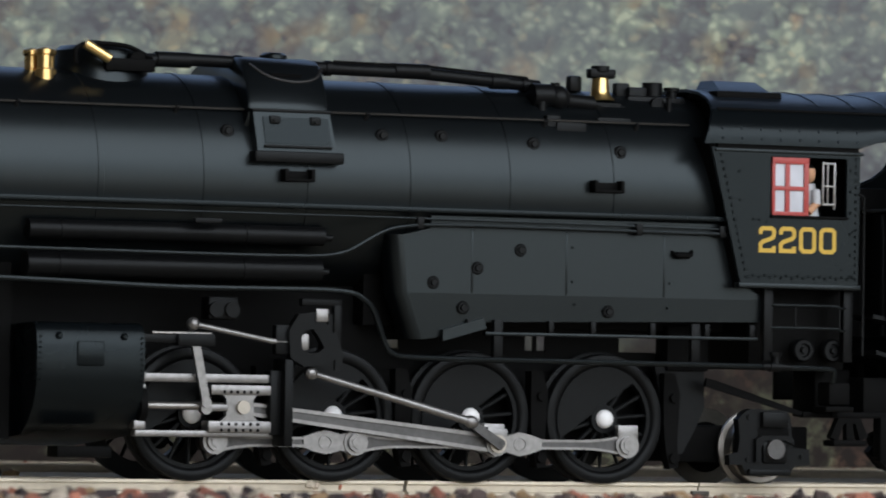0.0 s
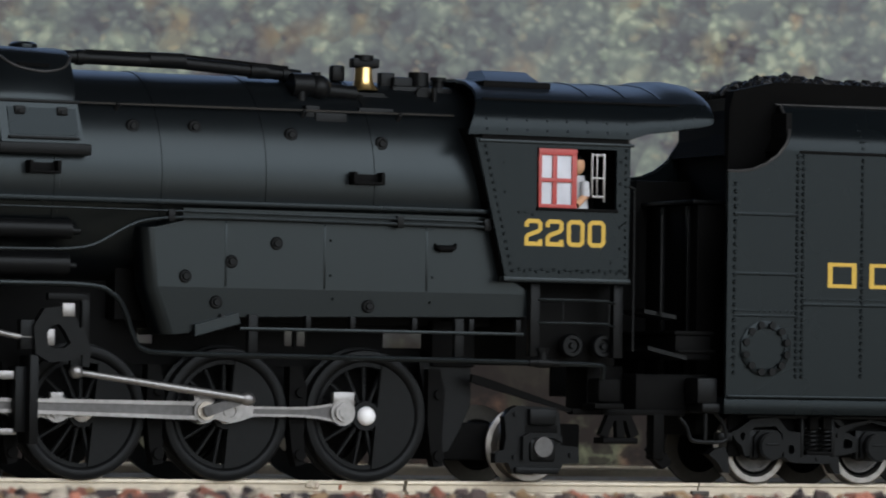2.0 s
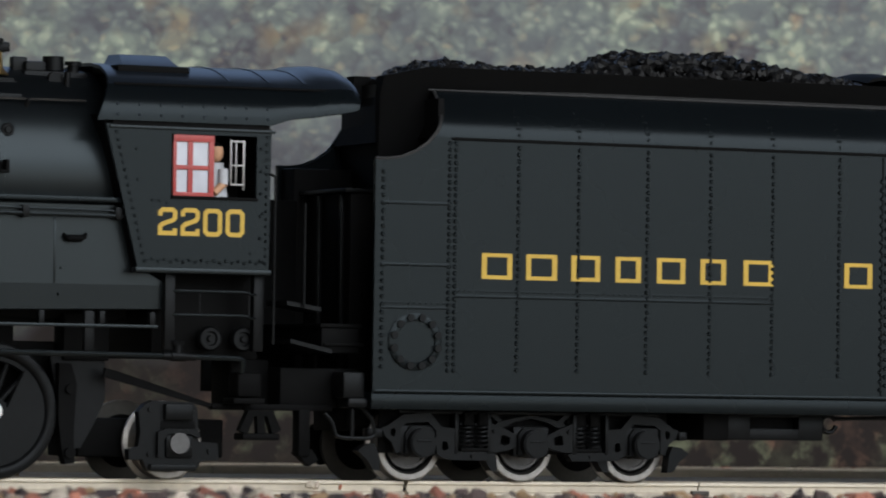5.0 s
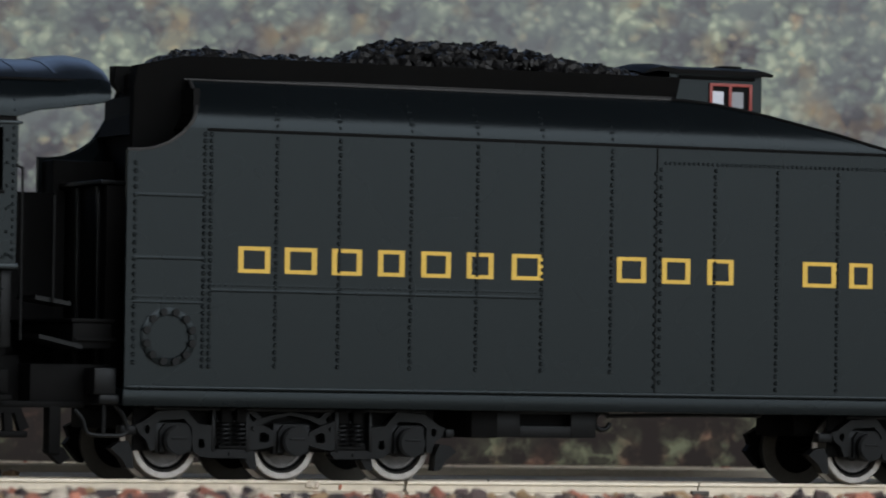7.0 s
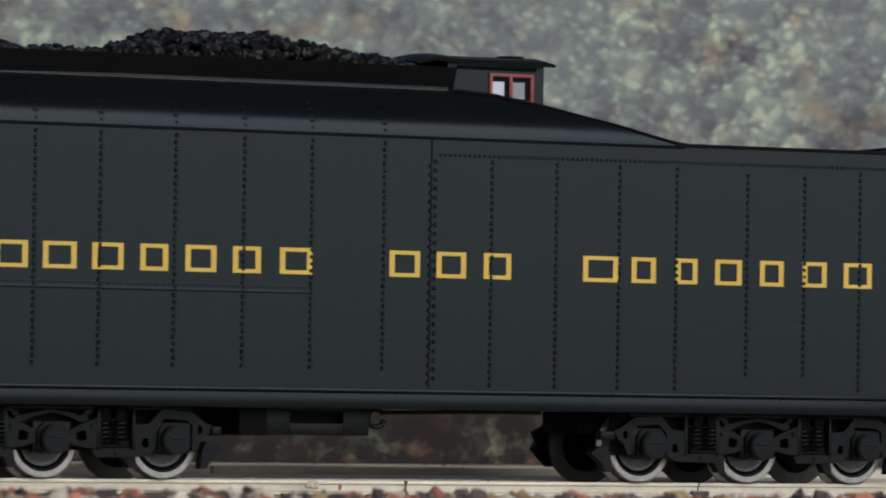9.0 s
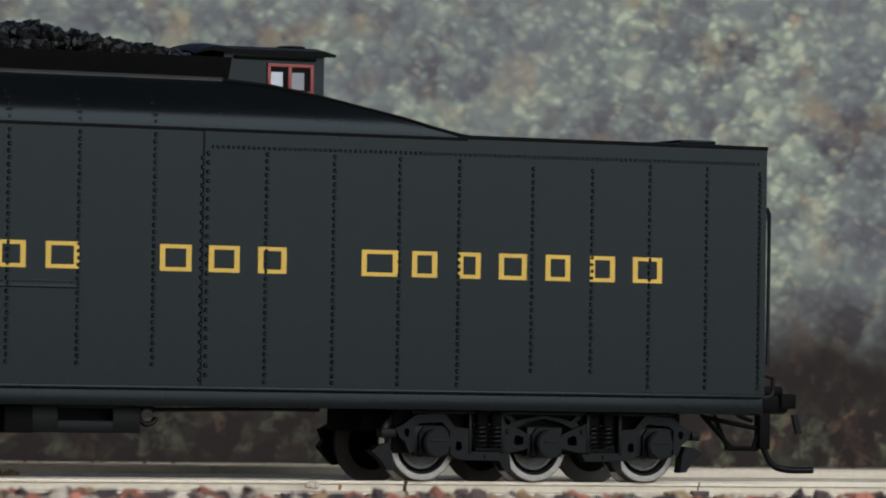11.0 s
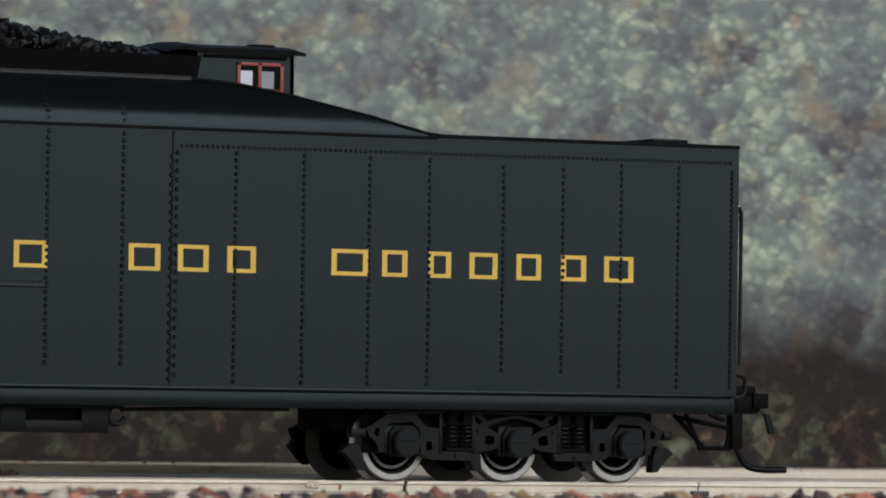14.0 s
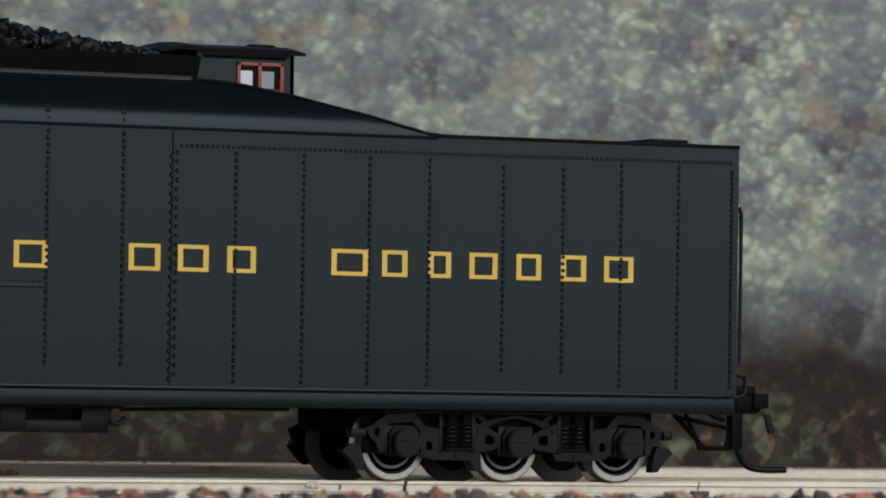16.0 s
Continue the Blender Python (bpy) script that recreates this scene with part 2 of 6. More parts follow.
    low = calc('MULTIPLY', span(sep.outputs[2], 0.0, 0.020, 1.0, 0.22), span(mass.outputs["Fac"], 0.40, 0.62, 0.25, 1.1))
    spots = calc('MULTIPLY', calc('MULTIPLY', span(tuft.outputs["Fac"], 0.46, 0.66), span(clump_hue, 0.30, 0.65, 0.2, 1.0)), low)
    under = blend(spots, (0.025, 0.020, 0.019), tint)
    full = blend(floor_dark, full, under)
    link(full, b.inputs["Base Color"])
    b.inputs["Roughness"].default_value = 0.85
    b.inputs["Specular IOR Level"].default_value = 0.15
    return m


STONE, SAND, WOODS = stone_material(), sand_material(), woodland_material()


# ---- building helpers (all measures in millimetres) ----
def part(name, bm, mat, parent=None, label="", smooth=40):
    bmesh.ops.recalc_face_normals(bm, faces=bm.faces)
    bmesh.ops.scale(bm, vec=(MM, MM, MM), verts=bm.verts)
    me = bpy.data.meshes.new(name)
    if smooth:
        lim = radians(smooth)
        for f in bm.faces:
            f.smooth = True
        for e in bm.edges:
            if len(e.link_faces) == 2 and e.calc_face_angle(0) > lim:
                e.smooth = False
    bm.to_mesh(me)
    bm.free()
    me.materials.append(mat)
    ob = new(name, me)
    ob.parent = parent
    if label:
        tagged(ob, label)
    return ob


def empty(name, label="", category="", parent=None):
    ob = new(name)
    ob.empty_display_size = 0.005
    ob.parent = parent
    return tagged(ob, label, category) if label else ob


def box(bm, x0, x1, y0, y1, z0, z1, bev=0.0):
    r = bmesh.ops.create_cube(bm, size=1)
    bmesh.ops.scale(bm, vec=(x1 - x0, y1 - y0, z1 - z0), verts=r["verts"])
    bmesh.ops.translate(bm, vec=((x0 + x1) / 2, (y0 + y1) / 2, (z0 + z1) / 2), verts=r["verts"])
    if bev:
        es = list({e for v in r["verts"] for e in v.link_edges})
        bmesh.ops.bevel(bm, geom=es, offset=bev, segments=2, affect='EDGES', profile=0.5)
    return bm


def cyl(bm, p, q, r, seg=16, r2=None):
    p, q = Vector(p), Vector(q)
    d = q - p
    m = Matrix.Translation((p + q) / 2) @ d.to_track_quat('Z', 'Y').to_matrix().to_4x4()
    bmesh.ops.create_cone(bm, cap_ends=True, segments=seg, radius1=r, radius2=r if r2 is None else r2, depth=d.length, matrix=m)
    return bm


def ball(bm, c, r, seg=12, squash=(1, 1, 1)):
    m = Matrix.Translation(c) @ Matrix.Diagonal((*squash, 1))
    bmesh.ops.create_uvsphere(bm, u_segments=seg, v_segments=max(6, seg // 2), radius=r, matrix=m)
    return bm


def prism(bm, pts, y0, y1):
    """A plate: an outline in x and z, from y0 to y1. A point may carry its own near y."""
    a = [bm.verts.new((p[0], p[2] if len(p) > 2 else y0, p[1])) for p in pts]
    c = [bm.verts.new((p[0], y1, p[1])) for p in pts]
    n = len(pts)
    bm.faces.new(a)
    bm.faces.new(c[::-1])
    for i in range(n):
        bm.faces.new((a[i], c[i], c[(i + 1) % n], a[(i + 1) % n]))
    return bm


def loft(bm, sections, close=True):
    """Skins rings of equal count."""
    rings = [[bm.verts.new(p) for p in s] for s in sections]
    n = len(rings[0])
    for a, c in zip(rings, rings[1:]):
        for i in range(n if close else n - 1):
            bm.faces.new((a[i], a[(i + 1) % n], c[(i + 1) % n], c[i]))
    if close:
        bm.faces.new(rings[0][::-1])
        bm.faces.new(rings[-1])
    return bm


def tube(bm, pts, r, seg=8):
    """A round pipe through points, with mitred corners."""
    pts = [Vector(p) for p in pts]
    rings, side = [], None
    for i, p in enumerate(pts):
        a = (p - pts[i - 1]).normalized() if i else None
        c = (pts[i + 1] - p).normalized() if i + 1 < len(pts) else None
        d = ((a or c) + (c or a)).normalized()
        if side is None:
            side = d.orthogonal().normalized()
        side = (side - d * side.dot(d)).normalized()
        up = d.cross(side)
        rings.append([p + (side * math.cos(k) + up * math.sin(k)) * r for k in [2 * math.pi * j / seg for j in range(seg)]])
    return loft(bm, rings)


def bend(pts, k=0.35, n=4):
    """Rounds the corners of a path."""
    pts = [Vector(p) for p in pts]
    out = [pts[0]]
    for a, p, c in zip(pts, pts[1:], pts[2:]):
        s, e = p.lerp(a, k), p.lerp(c, k)
        out += [s.lerp(p, i / n).lerp(p.lerp(e, i / n), i / n) for i in range(n + 1)]
    return out + [pts[-1]]


def turned(bm, profile, c, seg=20, axis='Z'):
    """A turned piece: (radius, height) steps about an axis through c."""
    rings = []
    for r, h in profile:
        ring = []
        for i in range(seg):
            k = 2 * math.pi * i / seg
            x, y = r * math.cos(k), r * math.sin(k)
            v = {'Z': (x, y, h), 'Y': (x, h, y), 'X': (h, x, y)}[axis]
            ring.append((c[0] + v[0], c[1] + v[1], c[2] + v[2]))
        rings.append(ring)
    return loft(bm, rings)


def rivet(bm, x, y, z, r=0.23, h=0.16):
    """A rivet head on a side facing the front."""
    a = [bm.verts.new((x + r * math.cos(k), y, z + r * math.sin(k))) for k in [math.pi / 3 * i for i in range(6)]]
    c = [bm.verts.new((x + r * 0.45 * math.cos(k), y - h, z + r * 0.45 * math.sin(k))) for k in [math.pi / 3 * i for i in range(6)]]
    bm.faces.new(c)
    for i in range(6):
        bm.faces.new((a[i], a[(i + 1) % 6], c[(i + 1) % 6], c[i]))


def B():
    return bmesh.new()


# ---- how far the train has run (mm) at each time ----
RUN = [(0, 0), (0.5, 10.03), (1.0, 18.97), (1.5, 28.82), (2.0, 37.96), (2.5, 46.58), (3.0, 56.03), (3.5, 66.32), (4.0, 75.49), (4.2, 79.2), (5.2, 97.9),
       (6.3, 117.83), (6.5, 121.92), (7.0, 131.67), (7.5, 140.58), (8.0, 150.09), (8.5, 158.97), (9.0, 167.59), (9.5, 177.46), (10.0, 187.33), (10.2, 190.97),
       (10.6, 197.5), (11.0, 202.4), (11.4, 205.5), (11.8, 206.85), (12.0, 207.04), (12.3, 207.04), (16.0, 207.04)]


def run_at(t):
    """Smooth monotone curve through RUN."""
    x, y = [p[0] for p in RUN], [p[1] for p in RUN]
    d = [(y[i + 1] - y[i]) / (x[i + 1] - x[i]) for i in range(len(x) - 1)]
    m = [d[0]] + [0 if a * c <= 0 else 2 * a * c / (a + c) for a, c in zip(d, d[1:])] + [d[-1]]
    i = max(0, min(len(x) - 2, sum(1 for v in x if v <= t) - 1))
    h = x[i + 1] - x[i]
    s = (t - x[i]) / h
    return (y[i] * (1 + 2 * s) * (1 - s) ** 2 + m[i] * h * s * (1 - s) ** 2 + y[i + 1] * s * s * (3 - 2 * s) + m[i + 1] * h * s * s * (s - 1))


TICKS = [i / 10 for i in range(161)]
AXLES = (-34.75, -13.2, 8.35, 29.9)
AXLE_Z, CRANK = 8.8, 4.6
CRANK_START, CRANK_RATE = -55.0, 6.046
moving = {"wheels": [], "small": [], "rod": [], "main": [], "cross": [], "ecc": [], "link": [], "comb": [], "radius": []}

# ================= the room and the layout =================
ROOM = (-1.9, 2.3, -1.12, 1.22, -0.85, 1.45)


def room():
    x0, x1, y0, y1, z0, z1 = [v / MM for v in ROOM]
    t = 60
    tagged(part("room_floor", box(B(), x0, x1, y0, y1, z0 - t, z0), PLASTER), "plain dark grey floor of the layout room", "floor", kind="structure")
    tagged(part("ceiling", box(B(), x0 - t, x1 + t, y0 - t, y1 + t, z1, z1 + t), CEIL), "dark boarded ceiling of the layout room", "ceiling", kind="structure")
    tagged(part("wall_west", box(B(), x0 - t, x0, y0, y1, z0, z1), PLASTER), "plain painted side wall", "wall", kind="structure")
    tagged(part("wall_east", box(B(), x1, x1 + t, y0, y1, z0, z1), PLASTER), "plain painted side wall", "wall", kind="structure")
    # walls with a window opening each: a frame of four pieces round the opening
    for name, ya, yb, wx0, wx1, wz0, wz1, lab in (
            ("wall_south", y0 - t, y0, -520, 1420, -600, 1310, "plain painted wall round a wide window"),
            ("wall_north", y1, y1 + t, -700, 1300, 400, 1160, "plain painted wall round a high window")):
        bm = B()
        box(bm, x0, wx0, ya, yb, z0, z1)
        box(bm, wx1, x1, ya, yb, z0, z1)
        box(bm, wx0, wx1, ya, yb, z0, wz0)
        box(bm, wx0, wx1, ya, yb, wz1, z1)
        tagged(part(name, bm, PLASTER), lab, "wall", kind="structure")


def layout():
    # sanded baseboard; its unseen front is added to bounce light up at the boiler
    bm = B()
    box(bm, -520, 760, -640, 330, -32, -2.75)
    tagged(part("ground", bm, SAND), "pale sanded scenery ground strewn with chips", "ground", kind="structure")
    bm = B()
    box(bm, -480, 720, -600, 300, -850, -32)
    tagged(part("layout_plinth", bm, PLASTER), "plain painted plinth carrying the layout board", "table", kind="structure")
    # printed backdrop, a flat sheet on a board behind the track
    bm = B()
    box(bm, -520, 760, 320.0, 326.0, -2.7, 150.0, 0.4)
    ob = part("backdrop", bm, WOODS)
    tagged(ob, "printed backdrop board of a hazy autumn woodland hillside", "backdrop", kind="structure")


def rail_profile():
    return [(-0.55, -0.4), (0.55, -0.4), (0.62, -0.5), (0.60, -0.85), (0.22, -1.0), (0.2, -1.85), (1.05, -2.12), (1.1, -2.4),
            (-1.1, -2.4), (-1.05, -2.12), (-0.2, -1.85), (-0.22, -1.0), (-0.60, -0.85), (-0.62, -0.5)]


def track():
    for y, cuts in ((-8.25 - 0.55, (-520, -1.6, -1.0, 45.9, 46.15, 760)), (8.25 + 0.55, (-520, 20.0, 20.3, 760))):
        for a, c in zip(cuts[::2], cuts[1::2]):
            bm = B()
            loft(bm, [[(x, y + p, z) for p, z in rail_profile()] for x in (a, c)])
            tagged(part("rail", bm, RAIL), "pale nickel silver rail on half-buried ties", "rail", "track rails", "structure")
    # the neighbouring track, a little higher
    side = [(0.66, 0.5), (0.78, 0.36), (0.76, -0.68), (0.34, -0.9), (0.30, -1.7), (1.3, -2.1), (1.4, -2.6)]
    far = side + [(-p, z) for p, z in side[::-1]]
    for y, cuts in ((60.0, (-520, -3.2, -2.6, 760)), (76.5, (-520, 110.0, 110.5, 760))):
        for a, c in zip(cuts[::2], cuts[1::2]):
            bm = B()
            loft(bm, [[(x, y + p, z) for p, z in far] for x in (a, c)])
            tagged(part("rail", bm, RAIL), "weathered pale rail of the neighbouring track", "rail", "neighbouring track rails", "structure")
    # raised sand added to bounce light at the farther rail and cover its web
    bm = B()
    loft(bm, [[(x, 11.0, -2.74), (x, 12.5, -1.1), (x, 16, -0.72), (x, 40, -0.62), (x, 58.6, -0.66), (x, 58.6, -2.74)] for x in (-520, 760)])
    tagged(part("track_shoulder", bm, SAND), "raised sand strip added to bounce light onto the farther rail", "ground", kind="structure")
    bm = B()
    box(bm, 44.6, 47.4, -10.05, -9.3, -2.3, -1.55, 0.1)
    tagged(part("rail_joiner", bm, DULL_SHADED), "small metal joiner clasping the rail foot", "rail joiner")
    x = -200.0
    first = None
    while x < 420:
        if first is None:
            bm = B()
            box(bm, -1.3, 1.3, -15, 15, -4.2, -2.42, 0.15)
            first = tagged(part("tie", bm, TIE), "weathered wooden tie half buried in ballast", "railway tie", "track ties")
            first.location = (x * MM, 0, 0)
        else:
            copy_thing(first, pose(x * MM, random.uniform(-0.3, 0.3) * MM, 0, 0, 0, random.uniform(-0.6, 0.6)))
        x += 7.2


def stone_mesh(name, spots, label):
    ico = [(0, 0, 1)] + [(0.89 * math.cos(k), 0.89 * math.sin(k), 0.45) for k in [1.2566 * i for i in range(5)]] + \
          [(0.89 * math.cos(k + 0.628), 0.89 * math.sin(k + 0.628), -0.45) for k in [1.2566 * i for i in range(5)]] + [(0, 0, -1)]
    tri = [(0, 1 + i, 1 + (i + 1) % 5) for i in range(5)] + [(1 + i, 6 + i, 1 + (i + 1) % 5) for i in range(5)] + \
          [(6 + i, 6 + (i + 1) % 5, 1 + (i + 1) % 5) for i in range(5)] + [(11, 6 + (i + 1) % 5, 6 + i) for i in range(5)]
    vs, fs = [], []
    for x, y, z, r in spots:
        e = Euler((random.random() * 6, random.random() * 6, random.random() * 6)).to_matrix()
        sx, sy, sz = r * random.uniform(0.75, 1.35), r * random.uniform(0.75, 1.35), r * random.uniform(0.55, 0.95)
        o = len(vs)
        for v in ico:
            k = random.uniform(0.78, 1.2)
            p = e @ Vector((v[0] * sx * k, v[1] * sy * k, v[2] * sz * k))
            vs.append(((x + p.x) * MM, (y + p.y) * MM, (z + p.z) * MM))
        fs += [(a + o, c + o, d + o) for a, c, d in tri]
    me = bpy.data.meshes.new(name)
    me.from_pydata(vs, [], fs)
    me.materials.append(STONE)
    return tagged(new(name, me), label, "ballast", kind="stuff")


def ballast():
    # a low bank of coarse ballast on the side of the camera
    bm = B()
    secs = []
    for x in range(-330, 121, 10):
        secs.append([(x, -275, -2.9), (x, -250, 0.2 + 0.25 * math.sin(x * 0.21)), (x, -215, 0.5 + 0.25 * math.sin(x * 0.13 + 1)), (x, -190, -2.9)])
    loft(bm, secs)
    tagged(part("ballast_bank", bm, SAND), "low sanded bank under coarse ballast", "ground", kind="structure")
    spots = []
    for _ in range(2600):
        spots.append((random.uniform(-230, 20), random.uniform(-252, -208), 1.1 + random.uniform(-0.5, 0.30), random.choice((0.45, 0.6, 0.8, 1.0, 1.25))))
    spots += [(random.uniform(-230, 20), random.uniform(-240, -215), 1.2, 1.5) for _ in range(120)]
    stone_mesh("ballast", spots, "coarse mixed brown, red and cream ballast on a low bank")
    # loose dark lumps against the near rail
    stone_mesh("ballast", [(-17.2, -11.6, -1.0, 0.75), (-16.2, -11.4, -1.1, 0.6), (-12.5, -11.5, -1.3, 0.4), (-53.0, 20, -0.6, 1.2), (-50.0, 21, -0.8, 1.5)], "loose dark lumps lying against the rail")
    spots = []
    for _ in range(900):
        spots.append((random.uniform(-130, 150), random.uniform(-30, -10.8), -2.75, random.choice((0.3, 0.45, 0.6))))
    stone_mesh("ballast", spots, "fine cream ballast beside the rail")
    spots = []
    for _ in range(1800):
        spots.append((random.uniform(-120, 160), random.uniform(-6.8, 6.8), -2.65 + random.uniform(-0.2, 0.2), random.choice((0.35, 0.5, 0.7))))
    stone_mesh("ballast", spots, "mixed ballast between the two rails")
    spots = []
    for _ in range(380):
        y = 11 + 300 * random.random() ** 1.3
        spots.append((random.uniform(-90, 140) + y * 0.47 + random.uniform(-20, 40), y, -2.7, random.choice((0.25, 0.3, 0.4, 0.6))))
    stone_mesh("ballast", spots, "scattered cream and red chips beyond the track")


# ================= locomotive =================
BZ, BR = 41.7, 15.3


def ring_yz(x, r, n=48, cz=BZ):
    return [(x, -r * math.cos(k), cz + r * math.sin(k)) for k in [2 * math.pi * i / n for i in range(n)]]


def on_boiler(z, r=BR):
    """The near y of the boiler at height z."""
    return -math.sqrt(max(0, r * r - (z - BZ) ** 2))


def driving_wheel(parent, x, side, main):
    """Spoked wheel with tyre, counterweight, hub cap and crank pin; side -1 faces the front."""
    y0, y1 = (-10.4, -7.3) if side < 0 else (7.3, 10.4)
    face = y0 if side < 0 else y1
    bm = B()
    out = 1 if side < 0 else -1
    yb = face + out * 0.55
    # rim, hub, spokes
    n = 40
    prof = [(7.75, yb), (7.05, yb), (7.05, yb + out * 1.6), (7.7, yb + out * 1.6)]
    loft(bm, [[(r * math.cos(2 * math.pi * i / n), y, r * math.sin(2 * math.pi * i / n)) for r, y in prof] for i in list(range(n)) + [0]], close=True)
    cyl(bm, (0, yb + out * 1.6, 0), (0, yb - out * 0.35, 0), 2.1, 20)
    cyl(bm, (CRANK, yb + out * 1.3, 0), (CRANK, yb - out * 0.2, 0), 1.5, 16)
    wheel = part("driving_wheel", bm, GEAR, parent, "black spoked driving wheel with a counterweight")
    wheel.location = (x * MM, 0, AXLE_Z * MM)
    for i in range(15):
        k = 2 * math.pi * (i + 0.5) / 15
        part("spoke", cyl(B(), (1.6 * math.cos(k), yb + out * 0.7, 1.6 * math.sin(k)), (7.2 * math.cos(k), yb + out * 0.7, 7.2 * math.sin(k)), 0.36, 6, 0.28), GEAR, wheel)
    # counterweight: a segment opposite the pin
    bm = B()
    cut = -0.6 if main else -1.7
    h = math.acos(cut / -7.6) if cut < 0 else math.pi / 2
    arc = [(-7.6 * math.cos(k), 7.6 * math.sin(k)) for k in [-h + 2 * h * i / 22 for i in range(23)]]
    prism(bm, arc, min(yb + out * 1.0, yb - out * 0.28), max(yb + out * 1.0, yb - out * 0.28))
    part("counterweight", bm, GEAR, wheel)
    # tyre with flange
    bm = B()
    prof = [(7.6, face + out * 0.6), (7.9, face + out * 0.15), (8.25, face), (8.75, face), (9.25, face + out * 0.12), (9.42, face + out * 0.4), (9.42, face + out * 1.6), (9.2, face + out * 2.3), (9.75, face + out * 2.5), (9.75, face + out * 2.95), (7.6, face + out * 3.1)]
    n = 48
    vs = [[bm.verts.new((r * math.cos(2 * math.pi * i / n), y, r * math.sin(2 * math.pi * i / n))) for r, y in prof] for i in range(n)]
    for i in range(n):
        a, c = vs[i], vs[(i + 1) % n]
        for j in range(len(prof)):
            bm.faces.new((a[j], a[(j + 1) % len(prof)], c[(j + 1) % len(prof)], c[j]))
    part("tyre", bm, GEAR, wheel)
    if side < 0:
        bm = B()
        turned(bm, [(0.1, -0.75), (0.75, -0.62), (1.25, -0.25), (1.4, 0.3), (1.4, 0.8)], (0, face - 0.0, 0), 20, 'Y')
        part("axle_cap", bm, CAP, wheel, "white painted round axle cap")
    moving["wheels"].append((wheel, x, AXLE_Z))
    return wheel


def side_rods(loco):
    """Coupling rods: knuckled bars between bosses, moving as one on the crank pins."""
    rod = empty("side_rod", parent=loco)
    ya, yb = -12.3, -11.3
    for a, c in zip(AXLES, AXLES[1:]):
        bm = B()
        lo, hi = [], []
        for i in range(13):
            s = i / 12
            xx = a + (c - a) * s
            w = 0.70 + 0.95 * max(0.0, abs(2 * s - 1) - 0.35) ** 2 / 0.42
            lo.append((xx, -w))
            hi.append((xx, w))
        prism(bm, lo + hi[::-1], ya + 0.2, yb)
        bar = part("rod_bar", bm, WEB, rod, "dull fluted rod bar")
        for sign, edge in ((1, hi), (-1, lo)):
            bm = B()
            prism(bm, [(p[0], p[1]) for p in edge] + [(p[0], p[1] - sign * 0.34) for p in edge[::-1]], ya, ya + 0.22)
            part("rod_flange", bm, ROD, bar)
    for i, a in enumerate(AXLES):
        bm = B()
        cyl(bm, (a, yb, 0), (a, ya - 0.25, 0), 1.85, 24)
        if i in (2, 3):
            box(bm, a - 1.5, a + 1.75, ya - 0.2, yb, 0.9, 2.9, 0.12)
        else:
            box(bm, a - 0.9, a + 0.9, ya - 0.1, yb, 1.2, 2.3, 0.1)
        part("rod_boss", bm, ROD, rod)
        bm = B()
        cyl(bm, (a, yb, 0), (a, ya - (1.9 if i == 2 else 0.7), 0), 1.3, 20)
        cyl(bm, (a, ya, 0), (a, ya - (2.05 if i == 2 else 0.85), 0), 0.9, 6)
        part("crank_pin", bm, PIN if i == 2 else ROD, rod, "dull brass-toned crank pin end" if i == 2 else "bright crank pin end")
    for xx in (AXLES[1] - 4.6, AXLES[2] + 4.4):
        bm = B()
        prism(bm, [(xx - 3.4, -0.75), (xx - 1.6, -1.35), (xx, -1.7), (xx + 1.6, -1.35), (xx + 3.4, -0.75), (xx + 3.4, 0.75), (xx + 1.6, 1.35), (xx, 1.7), (xx - 1.6, 1.35), (xx - 3.4, 0.75)], ya - 0.04, yb)
        turned(bm, [(1.1, 0.1), (1.1, -0.12), (0.8, -0.12), (0.75, 0.0), (0.05, 0.0)], (xx, ya - 0.04, 0), 20, 'Y')
        part("knuckle", bm, ROD, rod)
    moving["rod"].append(rod)


MAIN_LEN = 40.4
CROSS_Z = 9.8


def main_rod(loco):
    """Fluted main rod from the crosshead to the third axle's pin; its origin is at the crosshead."""
    bm = B()
    ya, yb = -13.7, -12.7
    up, lo = [], []
    for i in range(11):
        s = i / 10
        w = 0.92 + 0.36 * s
        up.append((1.0 + (MAIN_LEN - 2) * s, w))
        lo.append((1.0 + (MAIN_LEN - 2) * s, -w))
    prism(bm, lo + up[::-1], ya + 0.3, yb)
    rod = part("main_rod", bm, WEB, loco, "fluted bright metal main rod")
    for s in (1, -1):
        pts = [(1.0, s * 0.92), (MAIN_LEN - 1, s * 1.28), (MAIN_LEN - 1, s * 0.72), (1.0, s * 0.44)]
        part("rod_flange", prism(B(), pts, ya, ya + 0.32), ROD, rod)
    bm = B()
    cyl(bm, (MAIN_LEN, yb, 0), (MAIN_LEN, ya - 0.15, 0), 1.7, 24)
    box(bm, MAIN_LEN - 1.7, MAIN_LEN + 1.5, ya, yb, 0.3, 2.3, 0.12)
    part("big_end", bm, ROD, rod)
    part("small_end", cyl(B(), (0, yb, 0), (0, ya, 0), 1.0, 16), ROD, rod)
    moving["main"].append(rod)


